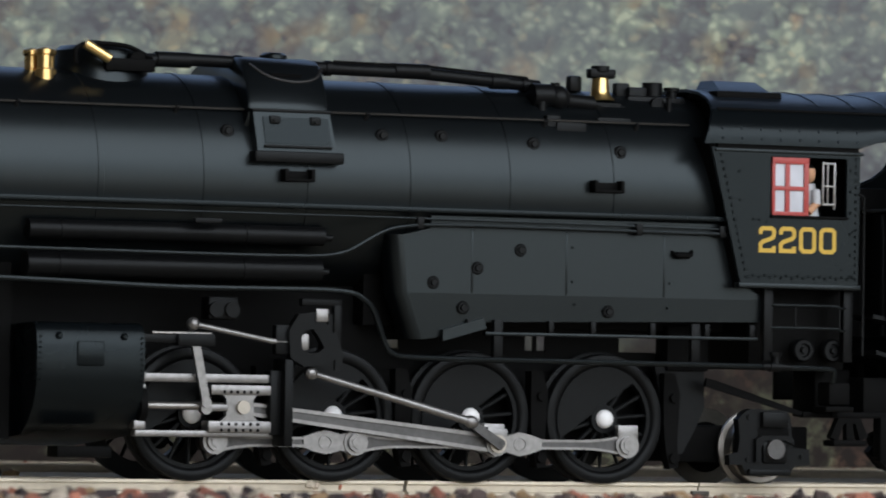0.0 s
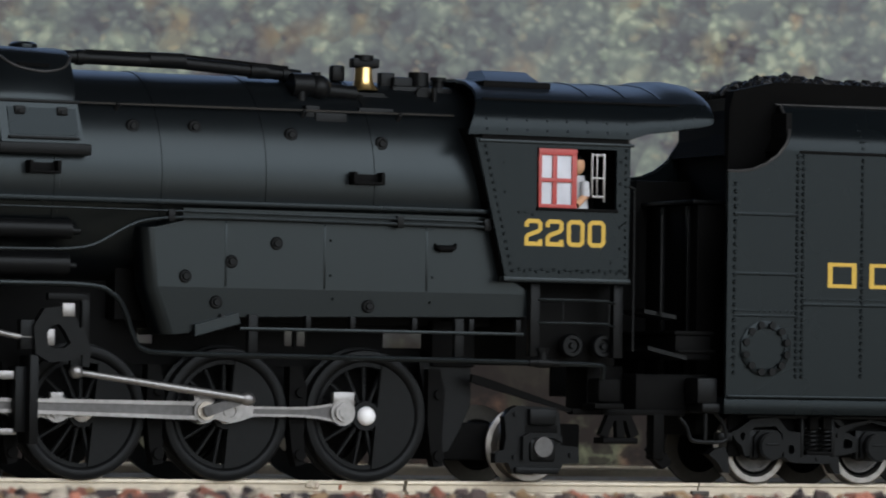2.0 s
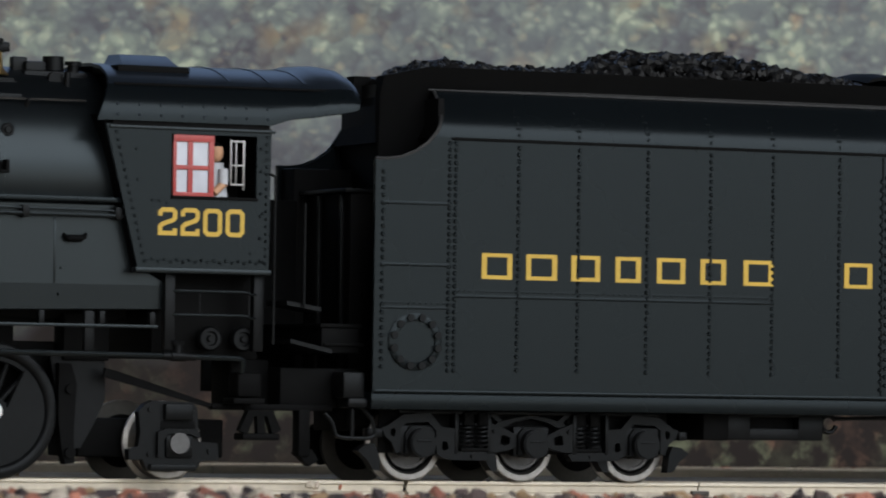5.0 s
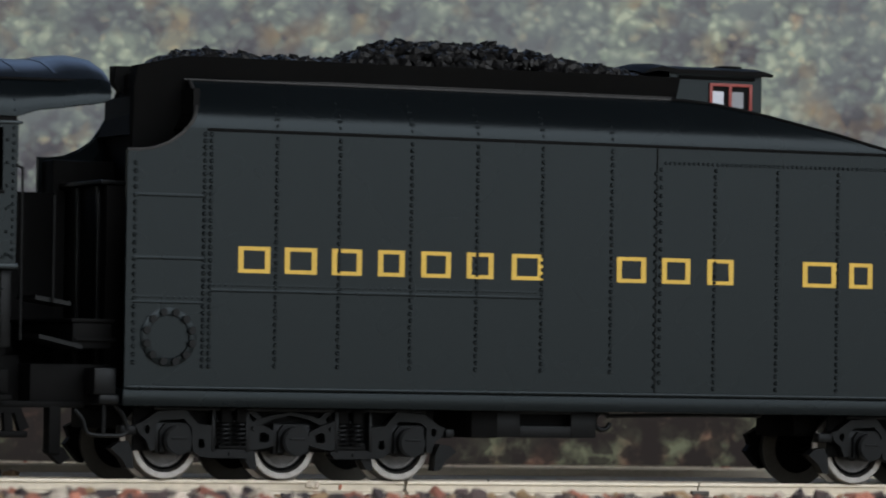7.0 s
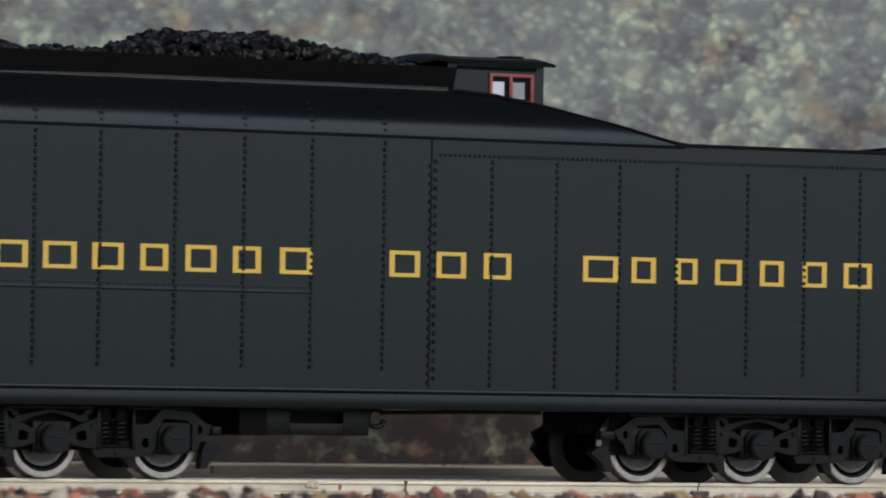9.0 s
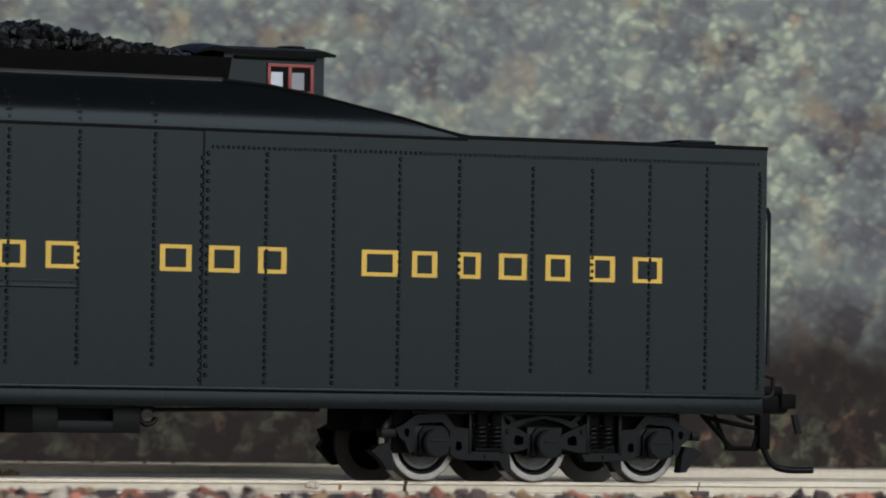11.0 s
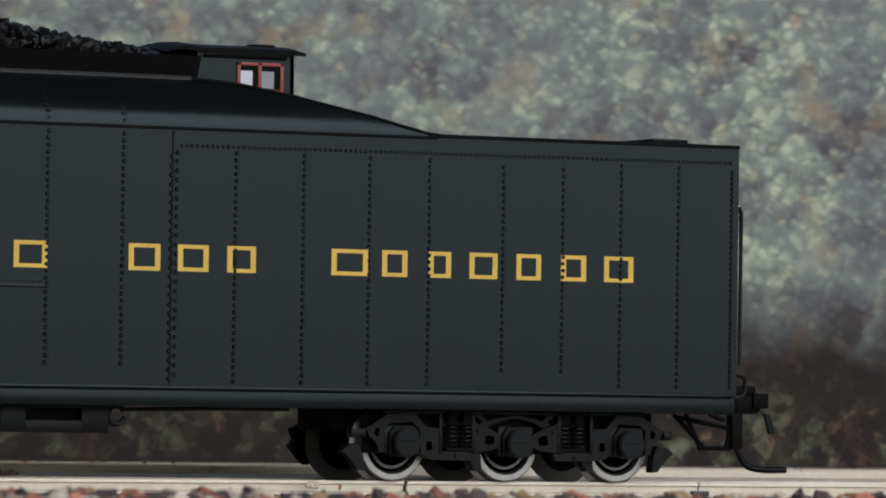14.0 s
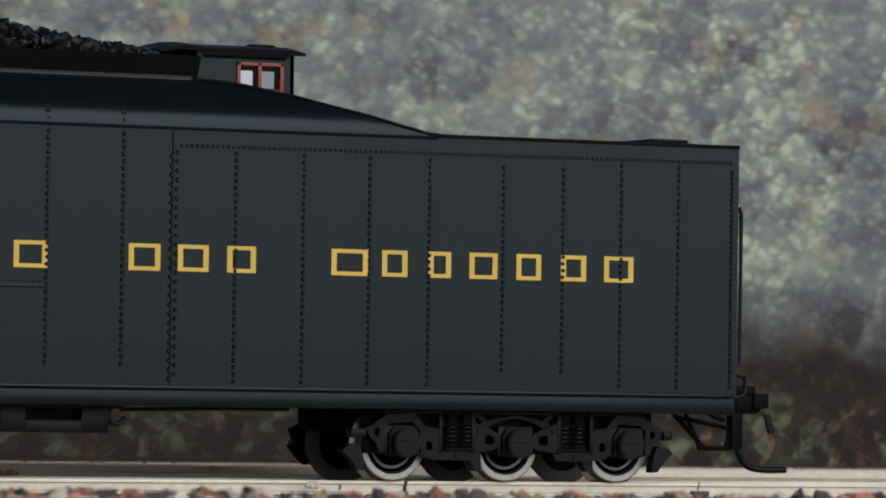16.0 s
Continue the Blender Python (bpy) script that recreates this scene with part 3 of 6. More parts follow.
def crosshead(loco):
    ob = empty("crosshead", parent=loco)
    bm = B()
    prism(bm, [(-3.2, 2.0), (-2.4, 1.1), (-2.4, -1.2), (-3.6, -2.2), (2.6, -2.2), (1.7, -1.2), (1.7, 1.1), (2.4, 2.0)], -15.0, -13.9)
    part("crosshead_plate", bm, ROD, ob)
    bm = B()
    box(bm, -4.8, 4.3, -15.2, -12.4, 1.7, 3.1, 0.2)
    part("upper_slipper", bm, ROD, ob)
    bm = B()
    box(bm, -5.2, 4.4, -15.2, -12.4, -3.6, -1.9, 0.3)
    part("lower_slipper", bm, ROD, ob)
    bm = B()
    for i in range(6):
        rivet(bm, -2.8 + i * 1.0, -15.25, 2.15, 0.26, 0.15)
        rivet(bm, -3.2 + i * 1.1, -15.25, -2.35, 0.26, 0.15)
        rivet(bm, -3.2 + i * 1.1, -15.25, -3.2, 0.26, 0.15)
    part("rivets", bm, GEAR, ob)
    bm = B()
    cyl(bm, (0, -13.9, 0), (0, -15.6, 0), 0.95, 20)
    part("crosshead_pin", bm, PIN, ob)
    bm = B()
    cyl(bm, (-18, -14.2, 0.1), (-2.5, -14.2, 0.1), 0.55, 14)
    part("piston_rod", bm, STEEL, ob)
    bm = B()
    box(bm, -6.2, -2.2, -15.3, -14.5, -0.6, 0.4, 0.2)
    cyl(bm, (-5.6, -15.6, -0.2), (-5.6, -14.3, -0.2), 0.85, 16)
    part("drop_link", bm, ROD, ob)
    moving["cross"].append(ob)
    # combination lever swings from the drop link to the valve stem
    bm = B()
    prism(bm, [(-0.55, -8.6), (0.55, -8.6), (0.62, 0.3), (-0.62, 0.3)], -15.9, -15.3)
    cyl(bm, (0, -16.0, -8.4), (0, -15.2, -8.4), 0.72, 14)
    lever = part("combination_lever", bm, ROD, loco, "slim bright combination lever")
    moving["comb"].append(lever)


ECC_LEN = 25.8
LINK_PIVOT = (-16.9, 19.3)


def valve_gear(loco):
    bm = B()
    cyl(bm, (0, -15.4, 0), (ECC_LEN, -15.4, 0), 0.46, 12, 0.62)
    ball(bm, (0, -15.4, 0), 0.95, 14, (1.1, 0.8, 1))
    ball(bm, (ECC_LEN, -15.4, 0), 1.0, 14, (1.2, 0.8, 0.95))
    rod = part("eccentric_rod", bm, ROD, loco, "long bright eccentric rod")
    moving["ecc"].append(rod)
    # return crank carried on the main pin
    bm = B()
    prism(bm, [(-0.6, -0.5), (0.6, -0.55), (0.5, 0.5), (-0.6, 0.6)], -15.0, -14.3)
    prism(bm, [(-0.4, -0.75), (6.1, -0.5), (6.1, 0.5), (-0.4, 0.75)], -15.0, -14.3)
    crank = part("return_crank", bm, WEB, loco, "dull metal return crank arm")
    moving["link"].append(("crank", crank))
    # swinging expansion link
    bm = B()
    prism(bm, [(-0.5, -5.0), (0.6, -5.0), (1.5, -1.5), (1.6, 1.5), (0.6, 4.0), (-0.6, 4.0), (0.1, 1.4), (0.0, -1.4)], -14.6, -13.8)
    ln = part("expansion_link", bm, GEAR, loco, "black curved expansion link")
    moving["link"].append(("link", ln))
    # fixed bracket with an eye
    bm = B()
    outer = [(-22.6, 16.8), (-22.9, 20.6), (-21.4, 23.0), (-18.3, 23.4), (-16.4, 20.6), (-15.0, 17.4), (-16.6, 16.0), (-20.5, 15.6)]
    inner = [(-20.8, 18.0), (-21.0, 19.6), (-20.3, 20.7), (-19.2, 20.9), (-18.3, 19.8), (-17.5, 18.3), (-18.3, 17.6), (-19.8, 17.5)]
    vo = [[bm.verts.new((x, y, z)) for x, z in outer] for y in (-16.6, -15.2)]
    vi = [[bm.verts.new((x, y, z)) for x, z in inner] for y in (-16.6, -15.2)]
    for i in range(8):
        j = (i + 1) % 8
        bm.faces.new((vo[0][i], vo[0][j], vi[0][j], vi[0][i]))
        bm.faces.new((vo[1][i], vi[1][i], vi[1][j], vo[1][j]))
        bm.faces.new((vo[0][i], vo[1][i], vo[1][j], vo[0][j]))
        bm.faces.new((vi[0][i], vi[0][j], vi[1][j], vi[1][i]))
    br = part("link_bracket", bm, GEAR, loco, "black cast link bracket with an open eye")
    bm = B()
    box(bm, -20.7, -19.6, -16.0, -15.0, 17.9, 20.2, 0.15)
    part("link_block", bm, ROD, br)
    bm = B()
    box(bm, -18.9, -17.0, -16.9, -15.8, 21.9, 23.8, 0.2)
    part("reach_arm", bm, ROD, br)
    bm = B()
    box(bm, -24.6, -22.4, -16.0, -14.6, 17.3, 21.4, 0.15)
    box(bm, -20.3, -14.2, -15.0, -14.0, 24.2, 25.2, 0.1)
    box(bm, -15.3, -14.2, -15.0, -14.0, 18.2, 25.0, 0.1)
    part("gear_frame", bm, GEAR, br)
    bm = B()
    prism(bm, [(-16.2, 20.5), (-15.1, 20.5), (-14.0, 17.5), (-14.3, 15.0), (-15.3, 15.2), (-15.3, 17.2)], -15.4, -14.9)
    part("link_arm", bm, GEAR, br)
    bm = B()
    box(bm, -23.3, -22.0, -16.4, -12.0, 4.4, 16.6, 0.15)
    box(bm, -24.9, -23.0, -15.0, -12.2, 6.0, 15.0, 0.15)
    part("guide_yoke", bm, GEAR, loco, "black upright guide yoke holding the slide bars")
    # radius rod and valve stem
    bm = B()
    tube(bm, [(-37.0, -15.6, 21.3), (-25.0, -15.6, 19.1), (-20.2, -15.6, 19.0)], 0.42, 10)
    ball(bm, (-37.0, -15.6, 21.3), 0.95, 14)
    part("radius_rod", bm, ROD, loco, "bright radius rod above the crosshead")
    bm = B()
    box(bm, -44.6, -38.6, -15.6, -14.4, 18.6, 19.8, 0.15)
    box(bm, -39.4, -33.8, -16.2, -14.0, 18.2, 19.9, 0.2)
    part("valve_guide", bm, GEAR, loco)
    bm = B()
    cyl(bm, (-43, -15.2, 20.0), (-34, -15.2, 20.0), 0.25, 10)
    part("valve_stem", bm, STEEL, loco)
    for z0, z1, nm in ((13.2, 14.4, "upper_slide_bar"), (5.6, 6.5, "lower_slide_bar")):
        bm = B()
        box(bm, -45.0, -24.4, -14.6, -12.8, z0, z1, 0.15)
        part(nm, bm, ROD, loco, "bright slide bar")
    bm = B()
    for z in (12.3, 13.9, 7.2, 10.2):
        box(bm, -45.3, -43.6, -14.9, -12.6, z - 0.6, z + 0.6, 0.15)
    part("bar_clamps", bm, ROD, loco)


def cylinder_block(loco):
    bm = B()
    prof = [(-14.6, 21.2), (-15.6, 20.9), (-16.4, 20.0), (-16.8, 18.0), (-16.9, 14.0), (-16.5, 12.0), (-15.4, 9.6), (-13.4, 7.4), (-10.6, 5.6), (10.0, 4.0), (14, 8), (15, 20)]
    loft(bm, [[(x, y, z) for y, z in prof] for x in (-60.4, -44.6)])
    blk = part("cylinder_block", bm, TANK, loco, "large black low-pressure cylinder casting")
    bm = B()
    for x in (-60.1, -44.9):
        for i in range(9):
            rivet(bm, x + (0.15 if x < -50 else -0.15), -16.9, 13.2 + i * 0.75, 0.2)
    for x in (-57.2, -47.6):
        rivet(bm, x, -16.6, 19.3, 0.6, 0.5)
    part("rivets", bm, TANK, blk)
    bm = B()
    box(bm, -54.6, -50.6, -17.15, -16.6, 15.2, 18.6, 0.3)
    part("inspection_cover", bm, TANK, blk)
    bm = B()
    cyl(bm, (-44.6, -13.0, 10), (-43.6, -13.0, 10), 3.0, 24)
    part("cylinder_head", bm, DARK, blk)


def washout_plug(parent, x, y, z, r=0.95):
    bm = B()
    turned(bm, [(r, 0.3), (r, -0.1), (r * 0.8, -0.3), (r * 0.62, -0.3), (r * 0.58, -0.1), (0.5, -0.1), (0.45, -0.55), (0.05, -0.55)], (x, y, z), 16, 'Y')
    part("washout_plug", bm, GEAR, parent)


def step_plate(parent, x0, x1, z0, z1):
    y = on_boiler((z0 + z1) / 2)
    bm = B()
    box(bm, x0, x1, y - 1.7, y + 0.3, z0 + 0.1, z0 + 0.5, 0.1)
    for x in (x0, x1 - 0.55):
        box(bm, x, x + 0.55, y - 1.7, y + 0.3, z0 + 0.1, z1, 0.1)
    box(bm, x0, x1, y - 0.5, y + 0.3, z0 + 0.1, z1 - 0.3, 0.05)
    part("boiler_step", bm, DARK, parent, "small black step bracket")


def boiler(loco):
    bm = B()
    loft(bm, [ring_yz(x, BR) for x in (-84, -50, 0, 30, 36)] + [ring_yz(46, BR - 0.2)])
    b = part("boiler", bm, PAINT, loco, "satin black boiler jacket with faint bands")
    for x in (-67.0, -50.9, -35.2, -19.4, -3.5, 12.2, 28.8):
        bm = B()
        n = 48
        prof = [(x - 0.45, BR), (x - 0.4, BR + 0.12), (x + 0.4, BR + 0.12), (x + 0.45, BR)]
        rings = [[bm.verts.new((px, -r * math.cos(2 * math.pi * i / n), BZ + r * math.sin(2 * math.pi * i / n))) for px, r in prof] for i in range(n)]
        for i in range(n):
            a, c = rings[i], rings[(i + 1) % n]
            for j in range(3):
                bm.faces.new((a[j], a[j + 1], c[j + 1], c[j]))
        part("boiler_band", bm, PAINT, b)
    for x, z in ((-31.6, 48.4), (-7.8, 48.6), (1.5, 48.8), (16.0, 48.2), (29.8, 47.4)):
        washout_plug(b, x, on_boiler(z) - 0.1, z, 1.0)
    step_plate(b, -24.0, -19.4, 41.4, 43.3)
    step_plate(b, 24.5, 29.3, 41.3, 43.2)
    # handrail with its stanchions
    bm = B()
    tube(bm, [(-84, -12.3, 51.5), (-30, -12.3, 51.6), (18, -12.3, 51.8), (42, -12.3, 51.9)], 0.17, 6)
    hr = part("handrail", bm, WIRE, loco, "thin wire handrail along the boiler")
    for x in (-62.2, -38.6, -9.5, 18.7, 33.5):
        bm = B()
        cyl(bm, (x - 0.5, -11.6, 49.9), (x, -12.4, 51.6), 0.5, 8, 0.32)
        ball(bm, (x, -12.35, 51.6), 0.42, 8)
        part("stanchion", bm, GEAR, hr)
    # running board under the jacket
    bm = B()
    box(bm, -84, 46.2, -17.3, -10, 37.75, 38.45, 0.12)
    rb = part("running_board", bm, TANK, loco, "black running board edge along the boiler")
    bm = B()
    for i in range(52):
        rivet(bm, -66 + i * 2.1, -14.0, 39.2, 0.16)
    part("rivets", bm, PAINT, b)
    bm = B()
    box(bm, -37.5, -33.5, -17.2, -16.4, 35.3, 36.0, 0.1)
    part("board_bracket", bm, GEAR, rb)


def boiler_fittings(loco):
    # saddle-shaped sand box with a lidded front
    half = [(-14.3, 51.0), (-13.7, 52.8), (-12.4, 54.8), (-10.9, 56.6), (-9.3, 58.3), (-7.6, 59.1), (-4.6, 59.55), (0, 59.7)]
    outer = half + [(-y, z) for y, z in half[-2::-1]]
    inner = [(y, BZ + math.sqrt((BR - 0.6) ** 2 - y * y)) for y in [13.0 * math.cos(math.pi * i / 14) for i in range(15)]]
    bm = B()
    loft(bm, [[(x + 0.13 * (z - 51), y * k, BZ + (z - BZ) * k) for y, z in outer + inner] for x, k in ((-28.6, 0.985), (-28.2, 1.0), (-16.9, 1.0), (-16.5, 0.985))])
    s = part("sand_box", bm, PAINT, loco, "black saddle sand box straddling the boiler", 50)
    bm = B()
    prism(bm, [(-28.4, 51.4, -15.3), (-16.7, 51.4, -15.3), (-15.8, 45.6, -16.2), (-27.9, 45.6, -16.2)], 0, -9)
    part("sand_chute", bm, PAINT, s)
    bm = B()
    prism(bm, [(-27.0, 50.5, -15.6), (-17.0, 50.5, -15.6), (-16.6, 46.8, -16.15), (-26.7, 46.8, -16.15)], 0, -12)
    part("sand_lid", bm, TANK, s)
    bm = B()
    box(bm, -28.6, -15.0, -17.1, -12, 44.1, 45.7, 0.3)
    box(bm, -26.9, -16.6, -16.5, -14, 46.2, 46.6, 0.08)
    box(bm, -28.6, -16.2, -15.5, -12, 51.2, 51.7, 0.12)
    part("sand_sill", bm, GEAR, s)
    for x in (-25.2, -19.0):
        bm = B()
        box(bm, x - 0.8, x + 0.8, -16.0, -15.0, 49.5, 50.7, 0.2)
        cyl(bm, (x, -16.2, 50.0), (x, -15.2, 50.0), 0.32, 8)
        part("hinge", bm, GEAR, s)
    bm = B()
    prism(bm, [(-23.9, 57.0, -10.75), (-19.0, 56.9, -10.75), (-19.4, 56.35, -11.25), (-23.6, 56.45, -11.25)], 0, -9)
    part("grab_slot", bm, DARK, s)
    # lip line as a paler tube, its highlight put into the colour
    bm = B()
    tube(bm, bend([(-26.6, -9.5, 58.2), (-24.4, -11.3, 56.3), (-20.3, -11.95, 55.6), (-17.0, -11.3, 56.3), (-15.6, -9.6, 58.0)], 0.45, 6), 0.2, 8)
    part("filler_rim", bm, TRIM, s, "curved rim below the filler, its highlight put into paler paint")
    bm = B()
    turned(bm, [(2.0, 0), (2.0, 0.45), (1.5, 0.8), (0.2, 0.85)], (-20.2, -3, 59.55), 16)
    part("filler_cap", bm, PAINT, s)
    # steam dome, low and flat, with the whistle lying on it
    bm = B()
    prof = [(7.6, -2.0), (7.2, 0.4), (6.7, 1.4), (6.3, 3.4), (5.4, 4.1), (3.0, 4.3), (0.3, 4.35)]
    turned(bm, prof, (-45.8, 0, 56.2), 28)
    d = part("steam_dome", bm, PAINT, loco, "low black steam dome")
    bm = B()
    cyl(bm, (-50.9, -8.2, 60.2), (-47.2, -8.2, 58.2), 0.75, 14)
    part("whistle", bm, BRASS, d, "polished brass whistle")
    bm = B()
    tube(bm, bend([(-52.0, -7.8, 57.4), (-52.2, -7.8, 59.4), (-50.4, -7.8, 60.4), (-44.0, -7.0, 60.2), (-40.0, -6.0, 58.6)], 0.3), 0.35, 8)
    box(bm, -47.5, -40.0, -7.6, -6.0, 56.6, 58.4, 0.2)
    cyl(bm, (-42.6, -7.4, 58.2), (-42.6, -5.0, 58.2), 1.2, 14)
    part("dome_piping", bm, DARK, d)
    # safety valves
    sv = empty("safety_valves", parent=loco)
    for x, y in ((-57.0, -3.4), (-55.2, -5.0), (-56.2, -6.4)):
        bm = B()
        turned(bm, [(1.3, -1.5), (1.3, 0.4), (1.0, 0.6), (1.0, 2.4), (1.25, 2.6), (1.25, 3.2), (0.7, 3.5), (0.1, 3.5)], (x, y, 56.0), 12)
        part("safety_valve", bm, BRASS, sv, "polished brass safety valve")
    # dry pipe along the top
    bm = B()
    tube(bm, [(-40.5, -5, 58.5), (-33.5, -5, 58.75), (-29.6, -5, 58.7), (-13.4, -5, 58.4), (2.6, -5, 58.25), (21, -5, 57.1)], 0.92, 12)
    tp = part("top_pipe", bm, GEAR, loco, "thick black pipe along the boiler top")
    for x, z, w in ((-36.4, 58.65, 5.2), (-26.5, 58.6, 1.0), (-12.6, 58.4, 1.0), (0.5, 58.5, 5.4), (14.5, 57.55, 2.6), (18.6, 57.25, 0.9)):
        bm = B()
        cyl(bm, (x - w / 2, -5, z), (x + w / 2, -5, z), 1.12, 14)
        part("pipe_sleeve", bm, GEAR, tp)
    bm = B()
    tube(bm, [(-12, -5.6, 59.35), (3, -5.6, 59.25), (19, -5.6, 58.2)], 0.2, 6)
    part("thin_pipe", bm, GEAR, tp)
    # valve block and injector by the bell
    bm = B()
    cyl(bm, (18.2, -8.6, 55.6), (21.2, -8.6, 55.6), 1.7, 16)
    ball(bm, (22.4, -8.6, 55.3), 1.9, 14)
    cyl(bm, (22.4, -8.6, 55.0), (28.0, -8.6, 54.6), 1.2, 14)
    cyl(bm, (19.5, -9.2, 56), (19.5, -9.2, 51.8), 0.8, 12)
    box(bm, 19.0, 21.2, -12.2, -9.5, 49.6, 52.6, 0.2)
    cyl(bm, (22.0, -8.6, 57.5), (22.0, -8.6, 54), 0.7, 10)
    part("check_valve", bm, GEAR, loco, "black check valve cluster on the boiler")
    bm = B()
    box(bm, 20.4, 25.2, -12.6, -8, 49.6, 51.6, 0.15)
    part("valve_box", bm, GEAR, loco)
    # bell with yoke and stand
    bm = B()
    turned(bm, [(1.0, 3.3), (1.2, 3.2), (1.3, 1.5), (1.5, 0.8), (2.15, 0.0), (2.0, -0.1), (0.2, 0.2)], (30.6, -6, 55.4), 24)
    bell = part("bell", bm, BRASS, loco, "polished brass bell in a black yoke")
    bm = B()
    box(bm, 28.6, 32.8, -6.9, -5.1, 58.6, 60.0, 0.3)
    box(bm, 26.4, 28.4, -4.6, -2.8, 56.6, 59.0, 0.4)
    box(bm, 34.0, 36.2, -4.6, -3.0, 55.6, 58.2, 0.2)
    cyl(bm, (30.6, -6, 59.6), (30.6, -6, 60.4), 1.4, 14)
    part("bell_yoke", bm, GEAR, bell)
    bm = B()
    box(bm, 28.2, 33.4, -8.6, -4.0, 52.4, 54.5, 0.15)
    box(bm, 27.6, 33.0, -11.4, -5.0, 50.7, 52.6, 0.15)
    prism(bm, [(28.0, 50.4), (28.6, 54.9), (32.8, 54.9), (33.6, 50.4)], -8.4, -4.0)
    part("bell_stand", bm, GEAR, bell)
    # turret ahead of the cab
    bm = B()
    cyl(bm, (40.2, -4, 50), (40.2, -4, 56.8), 0.9, 14)
    cyl(bm, (40.2, -4, 56.4), (40.2, -4, 58.4), 1.5, 16)
    cyl(bm, (36.5, -4, 56.2), (44, -4, 56.2), 0.5, 10)
    box(bm, 35.6, 38.6, -5.6, -3, 54.8, 57.6, 0.3)
    box(bm, 34.0, 44.0, -7.5, -2.5, 52.2, 53.6, 0.2)
    box(bm, 35.0, 44.6, -6.4, 1.5, 53.4, 56.3, 0.5)
    cyl(bm, (42.6, -5.5, 55), (42.6, -5.5, 57.6), 0.8, 12)
    cyl(bm, (42.6, -5.5, 57.2), (42.6, -5.5, 57.7), 1.2, 12)
    cyl(bm, (39.2, -7.0, 55.0), (39.2, -8.0, 55.0), 1.1, 14)
    cyl(bm, (40.6, -8.6, 56.0), (40.6, -8.6, 50.0), 0.45, 10)
    cyl(bm, (37.5, -7.5, 54.6), (37.5, -7.5, 51), 0.5, 10)
    part("steam_turret", bm, GEAR, loco, "black steam turret with valves")


def pipes_and_tanks(loco):
    for z0, z1, x0, x1 in ((34.0, 1.35, -61.2, -17.0), (29.2, 1.75, -61.5, -17.5)):
        bm = B()
        cyl(bm, (x0, -14.2, z0), (x1, -14.2, z0), z1, 24)
        cyl(bm, (x1, -14.2, z0 - 0.2), (x1 + 1.4, -14.2, z0 - 0.2), 0.5, 10)
        for x in (x0 + 4.6, x1 - 12.0):
            cyl(bm, (x, -14.2, z0), (x + 0.5, -14.2, z0), z1 + 0.14, 24)
        part("air_cooling_pipe", bm, GEAR, loco, "long black air cooling pipe below the boiler")
    paths = (
        [(-84, -16.9, 31.4), (-30, -16.9, 31.0), (-15.4, -16.9, 31.2), (-8.2, -16.9, 35.3), (-2, -16.9, 36.1), (46.5, -16.9, 35.9)],
        [(-84, -16.9, 36.9), (-5, -16.9, 36.9), (46.5, -16.9, 36.6)],
        [(-84, -16.9, 27.4), (-62, -16.9, 27.0), (-40, -16.9, 26.3), (-13.6, -16.9, 26.5), (-10.2, -16.9, 24.2), (-7.9, -16.9, 18.0), (-5.6, -16.9, 17.1), (30, -16.9, 16.95), (52, -16.9, 16.8), (63.9, -16.9, 16.55), (64.3, -16.9, 16.2), (64.3, -16.4, 14.6)])
    for i, p in enumerate(paths):
        bm = B()
        tube(bm, bend(p, 0.3), (0.27, 0.17, 0.40)[i], 8)
        part("pipe", bm, PAINT, loco, "black pipe run along the side")
    for x in (-3.2, 31.6, 45.2):
        part("pipe_clip", box(B(), x - 0.4, x + 0.6, -17.3, -16.2, 35.4, 37.1, 0.1), GEAR, loco)
    bm = B()
    cyl(bm, (52.2, -16.9, 16.8), (53.4, -16.9, 16.8), 0.6, 12)
    cyl(bm, (53.4, -16.9, 16.8), (55.4, -16.9, 16.75), 0.75, 12)
    cyl(bm, (55.4, -16.9, 16.75), (57.0, -16.9, 16.7), 0.55, 12)
    cyl(bm, (54.4, -16.9, 16.8), (54.4, -16.9, 18.9), 0.7, 10)
    cyl(bm, (54.4, -16.9, 18.3), (54.4, -16.9, 18.9), 0.95, 6)
    part("pipe_union", bm, GEAR, loco)


